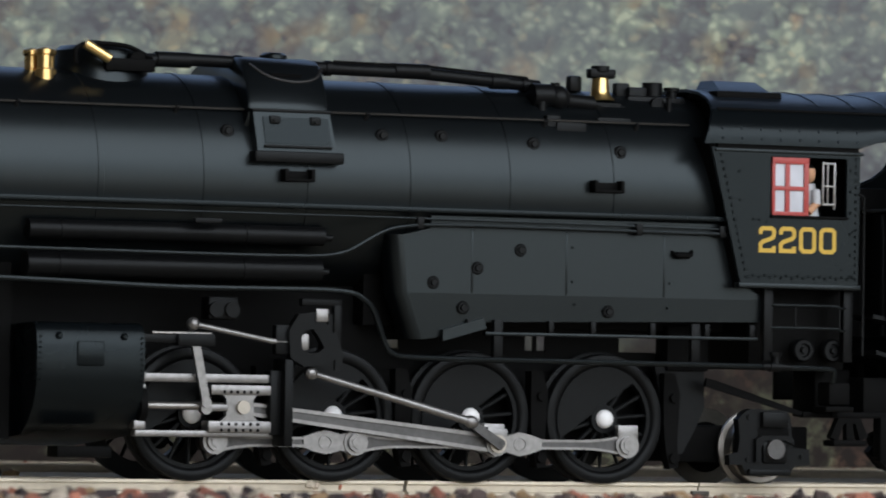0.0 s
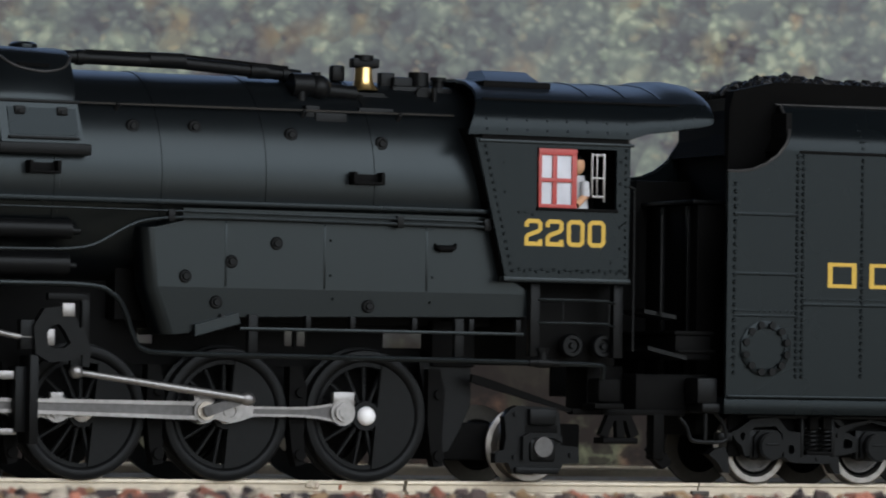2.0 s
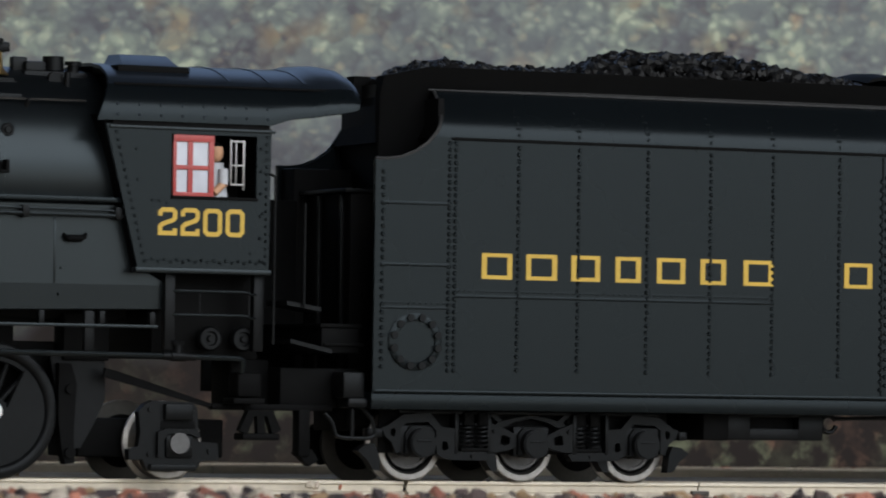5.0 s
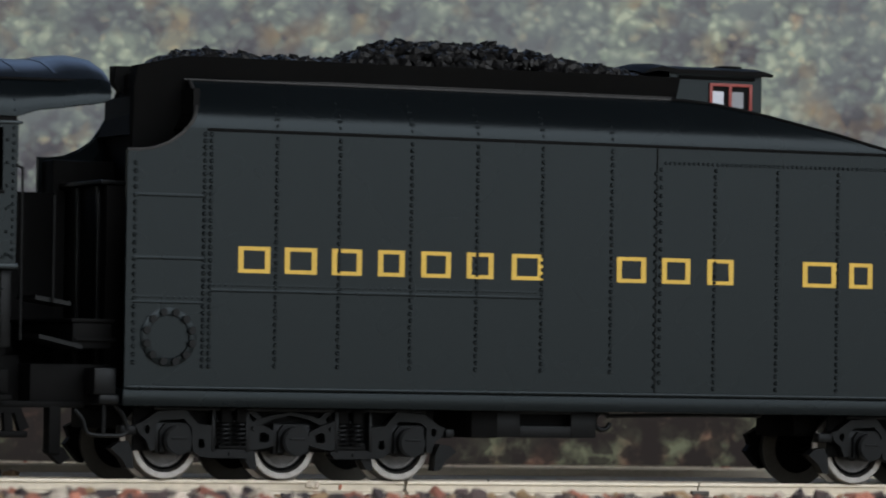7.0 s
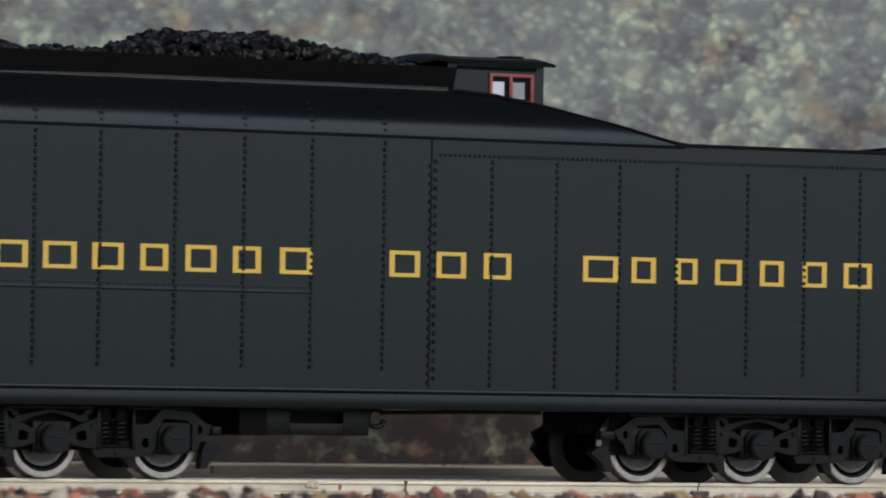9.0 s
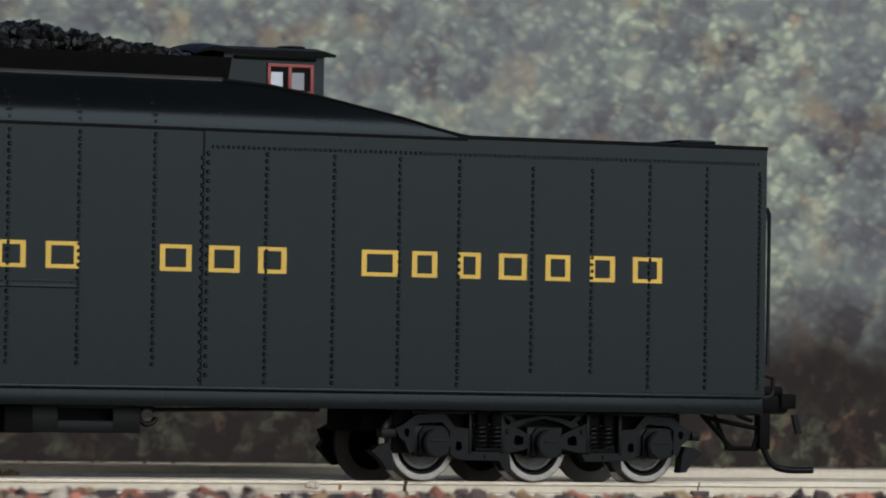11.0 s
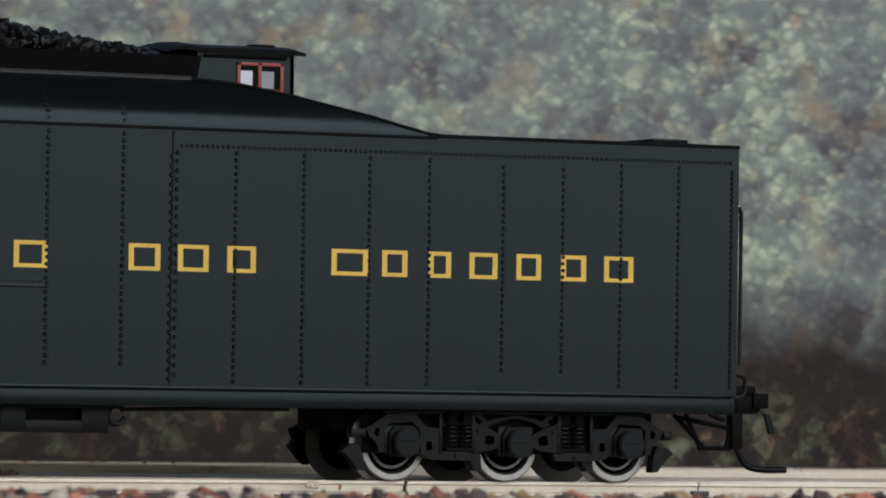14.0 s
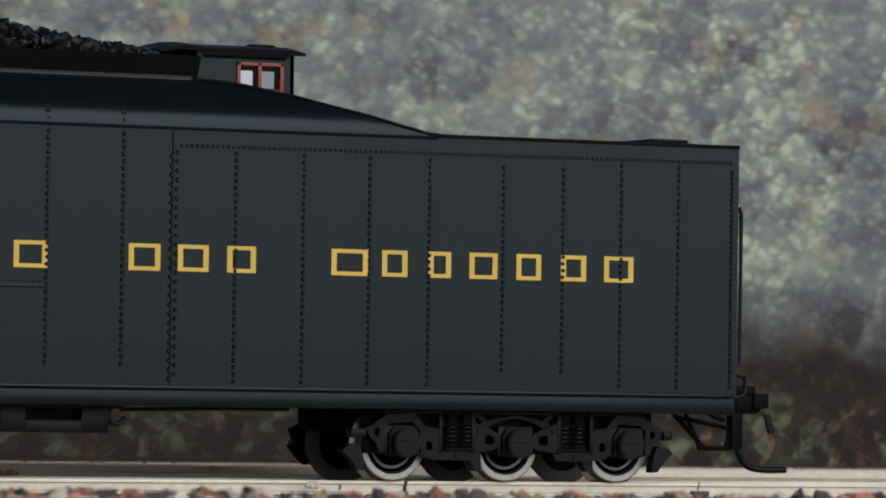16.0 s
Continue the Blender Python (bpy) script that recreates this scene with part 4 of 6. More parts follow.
def firebox(loco):
    bm = B()
    top = [(-5.1, 34.6), (-4.4, 26.4), (53.3, 26.5), (50.3, 28.2), (47.4, 37.4), (-0.8, 37.4), (-0.8, 35.6)]
    prism(bm, [(x, z, -15.7) for x, z in top], 0, 0)
    low = [(-4.4, 26.4, -15.7), (-1.8, 19.8, -15.3), (0.4, 20.1, -15.32), (5.8, 22.4, -15.46), (53.4, 23.3, -15.51), (53.3, 26.5, -15.7)]
    prism(bm, low, 0, -2)
    # rounded front corner
    secs = []
    for x, z, y in ((-7.1, 34.6, -15.7), (-6.4, 26.4, -15.7), (-3.8, 19.8, -15.3)):
        secs.append([(x + 2.0 * (1 - math.cos(k)), y + 2.0 - 2.0 * math.sin(k), z) for k in [math.pi / 12 * i for i in range(7)]] + [(x + 2.0, -12.0, z), (x, -12.0, z)])
    loft(bm, secs)
    fb = part("firebox_side", bm, PAINT, loco, "flat charcoal firebox side sheet with washout plugs")
    for x, z0, z1 in ((5.7, 22.6, 36), (20.7, 22.8, 36), (36.5, 23.2, 36)):
        bm = B()
        box(bm, x - 0.16, x + 0.16, -15.76, -15.6, 26.6, z1, 0.03)
        part("seam_strip", bm, PAINT, fb)
    for x, z in ((-0.4, 27.9), (6.5, 30.1), (13.3, 32.8), (27.5, 24.3), (4.3, 24.4)):
        washout_plug(fb, x, -15.7, z, 0.95)
    bm = B()
    for x, z in ((20.9, 33.4), (20.9, 28.5), (36.7, 28.6), (36.4, 25.0), (21.3, 25.2)):
        rivet(bm, x + 0.7, -15.75, z, 0.22)
    part("rivets", bm, TANK, fb)
    bm = B()
    tube(bm, bend([(37.8, -15.6, 33.2), (38.0, -16.6, 32.6), (40.4, -16.6, 32.7), (41.0, -15.6, 33.3)], 0.3), 0.3, 8)
    cyl(bm, (38.2, -16.3, 32.7), (40.2, -16.3, 32.7), 0.5, 10)
    part("grab_iron", bm, DARK, fb)
    # ledge and hangers below
    bm = B()
    prism(bm, [(1.0, 19.6), (1.0, 21.2), (7.4, 23.0), (7.8, 21.5)], -16.3, -15.0)
    box(bm, 7.6, 51.6, -16.6, -15.4, 20.55, 21.0, 0.08)
    lg = part("side_ledge", bm, PAINT, loco, "thin black ledge under the firebox")
    for x, z0, w in ((9.8, 16.6, 1.4), (41.6, 16.6, 1.4), (18.2, 20.6, 0.8), (25.0, 20.6, 0.8), (34.6, 20.6, 0.8), (43.5, 20.6, 0.8), (50.9, 20.6, 0.8), (5.2, 20.6, 0.7)):
        bm = B()
        box(bm, x - w / 2, x + w / 2, -16.2, -15.2, z0, 22.8, 0.1)
        part("hanger", bm, GEAR, lg)


def frames_and_ashpan(loco):
    bm = B()
    box(bm, -84, 45, -5.6, 5.6, 5.5, 15.6)
    box(bm, -84, -8, -5.0, 5.0, 15.6, 37.5)
    box(bm, -8, 50, -8.5, 8.5, 21.8, 36)
    box(bm, -84, -61.5, -9, 9, 5, 37)
    f = part("main_frame", bm, DARK, loco, "black main frame between the wheels")
    bm = B()
    for y0, y1 in ((-6.0, -5.5), (5.5, 6.0)):
        box(bm, -11.5, 42.0, y0, y1, 15.6, 18.6)
    box(bm, -11.5, 42.0, -6.2, -5.4, 20.7, 21.9)
    for xa, xb in ((-11.5, -3.6), (-1.2, 18.9), (20.2, 20.8), (22.2, 34.2)):
        box(bm, xa, xb, -6.1, -5.6, 18.2, 21.0)
    box(bm, 40.2, 47.0, -10, -6, 16, 22.6, 0.2)
    part("ashpan", bm, DARK, f)
    bm = B()
    prism(bm, [(38.4, 17), (46.6, 17), (46.7, 10.6), (45.2, 7.4), (43.2, 3.9), (41.6, 3.6), (40.4, 6.0)], -9.4, -8.4)
    part("rear_frame_plate", bm, GEAR, f)
    for x in AXLES:
        bm = B()
        prism(bm, [(x + 9.4, 15.6), (x + 11.2, 15.6), (x + 12.1, 12.6), (x + 11.7, 6.0), (x + 11.9, 1.8), (x + 10.5, 1.6), (x + 9.9, 3.9), (x + 9.4, 8.0)], -10.8, -8.8)
        cyl(bm, (x + 11.0, -11.3, 12.0), (x + 11.0, -9, 12.0), 0.7, 12)
        cyl(bm, (x + 11.1, -11.3, 3.2), (x + 11.1, -9, 3.2), 0.8, 12)
        part("brake_hanger", bm, DARK, f)
    bm = B()
    box(bm, -34, -29.5, -14, -11, 22.0, 25.2, 0.3)
    for x in (-33, -30.6):
        cyl(bm, (x, -14.6, 23.4), (x, -12, 23.4), 1.1, 14)
    part("lubricator", bm, GEAR, loco, "black mechanical lubricator below the pipes")
    bm = B()
    box(bm, -57.0, -49.0, -16.2, -12, 2.6, 4.2, 0.2)
    part("drain_cock_gear", bm, DARK, loco)


def trailing_truck(loco):
    tr = empty("trailing_truck", parent=loco)
    bm = B()
    outer = [(48.5, 3.8), (48.6, 2.35), (50.6, 2.4), (51.4, 0.8), (58.6, 0.9), (59.4, 2.3), (62.0, 2.45), (61.8, 4.75), (59.0, 4.95), (58.7, 9.5), (58.0, 10.4), (52.0, 10.6), (50.9, 10.1), (49.9, 9.0), (50.1, 7.4), (50.2, 6.0), (49.9, 4.2)]
    prism(bm, outer, -14.0, -12.4)
    part("truck_frame", bm, GEAR, tr, "black cast trailing truck frame")
    bm = B()
    box(bm, 53.6, 57.8, -14.9, -12, 7.9, 10.2, 0.25)
    part("spring_cap", bm, GEAR, tr)
    # dark block just proud of the frame, painting the undercut's shade
    part("recess_shade", box(B(), 53.2, 58.4, -14.06, -12.4, 6.3, 7.8, 0.05), DARK, tr)
    bm = B()
    prism(bm, [(52.6, 6.2), (53.6, 6.7), (58.0, 6.7), (58.9, 6.2), (58.9, 5.4), (57.4, 6.0), (54.2, 6.0), (53.4, 5.0), (53.4, 2.8), (52.6, 2.8)], -14.7, -13.4)
    box(bm, 53.9, 58.0, -14.5, -12, 2.6, 5.9, 0.4)
    box(bm, 51.5, 58.4, -14.8, -12.4, 0.8, 1.8, 0.2)
    for x, z in ((51.7, 9.4), (51.6, 3.2), (60.6, 3.6), (58.2, 8.9)):
        cyl(bm, (x, -14.3, z), (x, -13.4, z), 0.4, 10)
    part("axle_box", bm, GEAR, tr)
    bm = B()
    cyl(bm, (55.7, -14, 4.7), (55.7, -15.2, 4.7), 1.45, 22)
    part("journal_cover", bm, WEB, tr, "grey round journal cover")
    bm = B()
    prism(bm, [(45.4, 13.8), (45.6, 15.0), (47.4, 14.6), (61.8, 10.2), (61.2, 9.7)], -12.2, -11.6)
    part("radius_bar", bm, DARK, tr)
    for x in (55.8,):
        for side in (-1, 1):
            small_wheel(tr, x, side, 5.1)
    bm = B()
    box(bm, 44, 66, -6, 6, 2.6, 8.0, 0.3)
    part("bolster", bm, DARK, tr)


def small_wheel(parent, x, side, r):
    """Carrying wheel with a bright tread face and a dished centre."""
    face = 10.3 * side
    out = -side
    n = 32
    bm = B()
    prof = [(r * 0.75, face + out * 0.5), (r * 0.815, face), (r * 0.97, face), (r, face + out * 0.15), (r + 0.05, face + out * 2.2), (r + 0.75, face + out * 2.4), (r + 0.75, face + out * 2.85), (r * 0.75, face + out * 3.0)]
    vs = [[bm.verts.new((q * math.cos(2 * math.pi * i / n), y, q * math.sin(2 * math.pi * i / n))) for q, y in prof] for i in range(n)]
    for i in range(n):
        a, c = vs[i], vs[(i + 1) % n]
        for j in range(len(prof)):
            bm.faces.new((a[j], a[(j + 1) % len(prof)], c[(j + 1) % len(prof)], c[j]))
    # far wheels get a darker metal: the shade under the train as colour
    w = part("wheel", bm, STEEL if side < 0 else DULL_SHADED, parent, "bright steel rimmed wheel" if side < 0 else "far metal wheel, its shade put into a darker colour")
    bm = B()
    ys = [face + out * 0.75, face + out * 1.05, face + out * 0.35]
    turned(bm, [(r * 0.77, ys[0]), (r * 0.60, ys[0]), (r * 0.55, ys[1]), (r * 0.34, ys[1]), (r * 0.3, ys[2]), (0.1, ys[2])], (0, 0, 0), 24, 'Y')
    cyl(bm, (0, ys[0], 0), (0, face + out * 2.9, 0), r * 0.76, 24)
    part("wheel_centre", bm, DARK, w)
    # thin ring added to imitate the hub's glint inside the tread
    bm = B()
    turned(bm, [(r * 0.66, face + out * 0.62), (r * 0.66, face + out * 0.42), (r * 0.58, face + out * 0.42), (r * 0.58, face + out * 0.62)], (0, 0, 0), 24, 'Y')
    part("wheel_glint", bm, WEB, w)
    moving["small"].append((w, x, r - 0.36, r))
    w.location = (x * MM, 0, (r - 0.36) * MM)
    return w


def cab(loco):
    c = empty("cab", parent=loco)
    # side sheets with the window opening, both sides
    wx0, wx1, wz0, wz1 = 52.6, 65.4, 38.9, 47.5
    for y0, y1 in ((-18.0, -17.3), (17.3, 18.0)):
        bm = B()
        front = lambda z: 43.0 + (48.2 - z) * (47.8 - 43.0) / 19.2
        prism(bm, [(front(48.6), 48.6), (wx0, 48.6), (wx0, 28.8), (front(28.8), 28.8)], y0, y1)
        prism(bm, [(wx1, 48.6), (67.6, 48.6), (67.4, 28.8), (wx1, 28.8)], y0, y1)
        box(bm, wx0, wx1, y0, y1, wz1, 48.6)
        box(bm, wx0, wx1, y0, y1, 28.8, wz0)
        bmesh.ops.remove_doubles(bm, verts=bm.verts, dist=0.01)
        part("cab_side", bm, TANK, c, "flat riveted charcoal cab side")
    bm = B()
    for i in range(20):
        rivet(bm, 49.0 + i * 0.92, -18.03, 29.8 + 0.25 * (i % 2), 0.27)
    for i in range(18):
        z = 29.8 + i * 1.04
        rivet(bm, 66.9, -18.03, z, 0.27)
        rivet(bm, 44.2 + (48.2 - z) * 0.25, -18.03, z, 0.27)
        if i % 3 == 0:
            rivet(bm, 66.0, -18.03, z + 0.4, 0.27)
    for x, z in ((47.4, 45.2), (47.6, 41.0), (49.8, 38.2), (50.8, 38.2), (52, 37.9), (64.6, 31.2), (66.4, 36.8)):
        rivet(bm, x, -18.03, z, 0.22)
    part("rivets", bm, TANK, c)
    bm = B()
    box(bm, 47.4, 67.7, -18.4, -16.8, 28.2, 28.95, 0.15)
    box(bm, 43.4, 68.1, -18.3, -17.4, 48.0, 48.45, 0.1)
    part("cab_moulding", bm, PAINT, c)
    # dark strip added where the eave shades the cab side
    part("eave_shade", box(B(), 43.8, 67.3, -18.1, -17.0, 48.45, 49.8), DARK, c)
    # front bulkhead and floor keep the interior dark
    bm = B()
    prism(bm, [(42.6, 50), (43.6, 50), (48.4, 28.8), (47.8, 28.8)], -17.3, 17.3)
    box(bm, 47.8, 67.4, -17.3, 17.3, 28.2, 29.4)
    part("cab_bulkhead", bm, DARK, c)
    part("cab_apron", box(B(), 50, 67.2, 10.6, 11.6, 22.8, 28.4, 0.1), DARK, c)
    part("boiler_backhead", box(B(), 49.0, 66.5, -9.0, 16.5, 29.4, 50.0, 0.6), DARK, c)
    part("cab_rear_wall", box(B(), 66.9, 67.3, -15.5, 17.2, 29.4, 50.0, 0.1), DARK, c)
    # roof: arched, over long rear overhang, with rounded rear end
    half = [(18.5, 48.6), (18.48, 49.6), (18.38, 50.5), (18.15, 51.3), (17.72, 52.1), (17.05, 53.1), (16.2, 54.2), (14.6, 55.2), (12.5, 56.1), (9.0, 57.1), (4.5, 57.7), (0.0, 57.9)]
    arch = [(-y, z) for y, z in half] + [(y, z) for y, z in half[-2::-1]]

    def roof_ring(x, low, grow=0.0, lean=0.0):
        rise = max(0.0, x - 45) * 0.004
        ring = []
        for i, (y, z) in enumerate(arch):
            f = (z - 48.6) / 9.8
            zz = z + rise * f
            zz = low + (54.0 - low) * (zz - 48.6) / 5.4 if zz < 54.0 else zz
            ring.append((x + lean * f ** 1.2, y * (1 + 0.25 * grow / 18), zz + grow * f))
        return ring

    stations = ((41.4, 49.0, 0.0, 4.6), (43.2, 49.1, 0.0, 3.0), (50, 49.1, 0, 0), (67.4, 49.1, 0, 0), (68.6, 49.5, 0, 0), (70.4, 50.1, 0, 0), (74.4, 50.6, 0.0, 0), (76.0, 50.9, 0.6, 0.4), (78.2, 51.2, 0.85, 1.0), (79.8, 51.5, 0.6, 1.5), (80.7, 51.8, -0.1, 1.6))
    bm = B()
    secs = []
    for x, low, grow, lean in stations:
        ring = roof_ring(x, low, grow, lean)
        secs.append(ring + [(p[0], p[1] * 0.975, p[2] - 0.45 * (p[2] - 48.6) / 9.8 - 0.02) for p in ring[::-1]])
    loft(bm, secs)
    roof = part("cab_roof", bm, ROOF, c, "arched cab roof, blue sheen and dark sides put in its paint", 60)
    # the steep sides take the darker tank paint: shade put into the colour
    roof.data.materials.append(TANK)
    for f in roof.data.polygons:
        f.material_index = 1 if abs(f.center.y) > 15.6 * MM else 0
    for x in (62.5, 68.5, 74.0):
        bm = B()
        secs = []
        for dx, up in ((-0.35, -0.2), (-0.25, 0.14), (0.25, 0.14), (0.35, -0.2)):
            secs.append(roof_ring(x + dx, 52.0, up)[7:-7])
        loft(bm, secs, close=False)
        part("roof_seam", bm, ROOF, roof)
    bm = B()
    loft(bm, [[(xa, -10.4, 57.2), (xb, -6.2, 59.0), (xb, -2.0, 59.1), (xa, -2.0, 57.0)] for xa, xb in ((48.1, 49.2), (52.0, 52.6), (56.6, 56.2))])
    part("roof_hatch", bm, ROOF, roof, "raised roof hatch")
    bm = B()
    box(bm, 46.8, 57.6, -12.0, -2.0, 56.0, 57.2, 0.2)
    part("hatch_rail", bm, DARK, roof)
    bm = B()
    for i in range(8):
        rivet(bm, 44.4 + i * 3.2, -18.2, 51.3, 0.24)
        rivet(bm, 44.4 + i * 3.2, -18.47, 49.9, 0.24)
    part("rivets", bm, ROOF, roof)
    part("roof_lip", tube(B(), [(44.6, -16.2, 54.25), (60, -16.2, 54.3), (78.0, -16.3, 54.4)], 0.24, 8), DARK, roof)
    # red sash with four pale panes, pushed half open
    win = empty("cab_window", parent=loco)
    bm = B()
    x0, x1, z0, z1, t = 52.8, 58.9, 38.9, 47.4, 0.72
    box(bm, x0, x0 + t * 0.7, -18.25, -17.7, z0, z1, 0.06)
    box(bm, x1 - t * 1.1, x1, -18.25, -17.7, z0, z1, 0.06)
    box(bm, x0, x1, -18.25, -17.7, z1 - t * 1.3, z1, 0.06)
    box(bm, x0, x1, -18.25, -17.7, z0, z0 + t * 0.8, 0.06)
    box(bm, 55.0, 55.75, -18.2, -17.75, z0, z1, 0.05)
    box(bm, x0, x1, -18.2, -17.75, 42.6, 43.2, 0.05)
    part("window_sash", bm, RED, win, "red painted sliding window sash")
    for xa, xb in ((53.2, 55.1), (55.6, 58.2)):
        for za, zb in ((39.4, 42.7), (43.1, 46.6)):
            bm = B()
            box(bm, xa, xb, -17.95, -17.8, za, zb)
            part("pane", bm, WHITE, win)
    # clear rear sash
    bm = B()
    for xa, xb, za, zb in ((61.7, 61.95, 40.6, 47.0), (63.6, 63.9, 40.0, 47.0), (61.7, 63.9, 46.6, 46.9), (61.7, 63.9, 43.3, 43.55), (61.7, 63.9, 40.6, 40.9), (62.5, 62.7, 40.6, 46.8)):
        box(bm, xa, xb, -17.3, -17.0, za, zb, 0.04)
    part("clear_sash", bm, ROD, win, "clear plastic inner sash")
    bm = B()
    box(bm, 52.6, 65.6, -18.35, -17.0, 38.5, 38.95, 0.1)
    part("armrest", bm, DARK, win)
    # little seated figurine in the window
    bm = B()
    ball(bm, (60.2, -15.6, 45.3), 1.35, 12, (0.8, 0.9, 1.1))
    cyl(bm, (60.4, -14.8, 38.6), (60.3, -14.8, 43.8), 1.9, 12, 1.3)
    cyl(bm, (61.0, -16.4, 42.8), (60.8, -17.0, 40.6), 0.7, 10)
    cyl(bm, (60.8, -17.0, 40.8), (59.3, -17.3, 39.5), 0.55, 10)
    doll = part("figurine", bm, SHIRT, win, "small plain grey-shirted seated figurine")
    doll.data.materials.append(SKIN)
    doll.data.materials.append(DARK)
    for f in doll.data.polygons:
        c_ = f.center / MM
        head = c_.z > 43.9
        hair = head and (c_.z > 45.7 or c_.x > 60.9)
        f.material_index = 2 if hair else 1 if head or (c_.y < -16.5 and c_.z < 41.2) else 0
    # steps, rods, injectors below the cab
    ld = empty("cab_ladder", parent=loco)
    for x in (53.2, 66.5):
        bm = B()
        box(bm, x - 0.75, x + 0.75, -16.9, -15.6, 17.6, 28.4, 0.12)
        part("ladder_post", bm, GEAR, ld)
    for z in (25.8, 22.5):
        bm = B()
        tube(bm, bend([(53.4, -16.6, z), (54.4, -17.2, z), (64.6, -17.2, z), (65.0, -17.2, z - 0.3), (66.4, -16.6, z - 0.3)], 0.3), 0.2, 8)
        part("ladder_rung", bm, PAINT, ld)
    for x in (57.5, 64.9):
        part("ladder_stay", tube(B(), [(x, -17.1, 22.4), (x, -17.1, 25.8)], 0.16, 6), GEAR, ld)
    for x in (59.9, 64.9):
        bm = B()
        turned(bm, [(1.7, 0.8), (1.75, -0.2), (1.5, -0.6), (1.05, -0.6), (0.9, -0.2), (0.5, -0.2), (0.4, -0.7), (0.05, -0.7)], (x, -15.0, 19.3), 18, 'Y')
        part("injector_wheel", bm, GEAR, ld)
    bm = B()
    box(bm, 52, 68, -13, 13, 16.5, 28.3, 0.2)
    part("under_cab_frame", bm, DARK, loco)
    bm = B()
    box(bm, 66, 72, -8, -1, 9.5, 16.6, 0.3)
    part("drawbar_pocket", bm, DARK, loco)
    # footstep under the cab
    bm = B()
    box(bm, 63.7, 67.4, -16.4, -12.6, 11.2, 14.7, 0.5)
    box(bm, 63.0, 67.7, -16.8, -12.6, 10.3, 11.1, 0.15)
    prism(bm, [(65.4, 9.4), (69.4, 9.4), (69.3, 8.6), (65.6, 8.6)], -16.2, -14.8)
    prism(bm, [(65.4, 9.2), (66.5, 8.8), (65.4, 6.0), (64.2, 6.6)], -16.2, -14.8)
    prism(bm, [(69.3, 9.2), (68.3, 8.8), (69.2, 6.0), (70.5, 6.7)], -16.2, -14.8)
    prism(bm, [(66.8, 8.8), (67.9, 8.8), (68.3, 6.0), (67.0, 6.0)], -16.1, -14.9)
    box(bm, 64.5, 70.2, -16.6, -13.2, 5.25, 6.2, 0.25)
    box(bm, 61.6, 80.0, -12.4, -10.8, 9.4, 10.3, 0.15)
    box(bm, 66.2, 67.2, -12.6, -11.2, 9.4, 11.6, 0.15)
    part("cab_step", bm, DARK, loco, "black hanging cab footstep")
    bm = B()
    tube(bm, [(68.2, -18.2, 18.6), (68.2, -18.2, 42.0), (67.4, -18.0, 42.4)], 0.22, 8)
    tube(bm, [(73.4, -16.8, 23.8), (73.4, -16.8, 38.5)], 0.2, 8)
    part("cab_grab_rail", bm, GEAR, loco, "thin black grab rail at the cab rear")


def stroke(bm, pts, w, y0, y1, closed=False):
    """A painted line of even width along a path in x and z, with mitred corners."""
    n = len(pts)
    pts = [Vector(p) for p in pts]
    left, right = [], []
    for i, p in enumerate(pts):
        a = (p - pts[i - 1]).normalized() if i or closed else None
        c = (pts[(i + 1) % n] - p).normalized() if i + 1 < n or closed else None
        a, c = a or c, c or a
        na, nc = Vector((-a.y, a.x)), Vector((-c.y, c.x))
        m = (na + nc).normalized()
        m *= w / 2 / max(0.4, m.dot(na))
        left.append(p + m)
        right.append(p - m)
    rings = [[bm.verts.new(v) for v in ((q.x, y0, q.y), (r.x, y0, r.y), (r.x, y1, r.y), (q.x, y1, q.y))] for q, r in zip(left, right)]
    for a, c in zip(rings, rings[1:] + rings[:1] if closed else rings[1:]):
        for i in range(4):
            bm.faces.new((a[i], a[(i + 1) % 4], c[(i + 1) % 4], c[i]))
    if not closed:
        bm.faces.new(rings[0][::-1])
        bm.faces.new(rings[-1])
    return bm


NUMERALS = {
    "2": ([(-1.1, 0.75), (-1.1, 1.3), (-0.75, 1.62), (0.75, 1.62), (1.1, 1.3), (1.1, 0.55), (0.8, 0.2), (-0.75, -0.35), (-1.1, -0.7), (-1.1, -1.62), (1.1, -1.62), (1.1, -0.95)], False),
    "0": ([(-1.1, 1.25), (-0.7, 1.62), (0.7, 1.62), (1.1, 1.25), (1.1, -1.25), (0.7, -1.62), (-0.7, -1.62), (-1.1, -1.25)], True)}


def road_number(loco):
    """Gold block numerals on the cab side, one mesh each."""
    plate = empty("road_number", parent=loco)
    for i, digit in enumerate("2200"):
        pts, closed = NUMERALS[digit]
        ob = part("numeral", stroke(B(), pts, 0.62, -0.06, 0.04, closed), GOLD, plate, smooth=0)
        ob.location = ((52.15 + i * 3.36) * MM, -18.02 * MM, 35.35 * MM)
    tagged(plate, "gold painted numerals on the cab side")


def locomotive():
    loco = empty("steam_locomotive", "satin black articulated steam locomotive model with bright rods", "locomotive")
    boiler(loco)
    boiler_fittings(loco)
    pipes_and_tanks(loco)
    firebox(loco)
    frames_and_ashpan(loco)
    cylinder_block(loco)
    for i, x in enumerate(AXLES):
        for side in (-1, 1):
            driving_wheel(loco, x, side, i == 2)
    side_rods(loco)
    main_rod(loco)
    crosshead(loco)
    valve_gear(loco)
    trailing_truck(loco)
    cab(loco)
    road_number(loco)
    return loco


# ================= tender =================
T0, T1 = 83.6, 254.4
SIDE_Z, SHOULDER = 48.4, 55.3


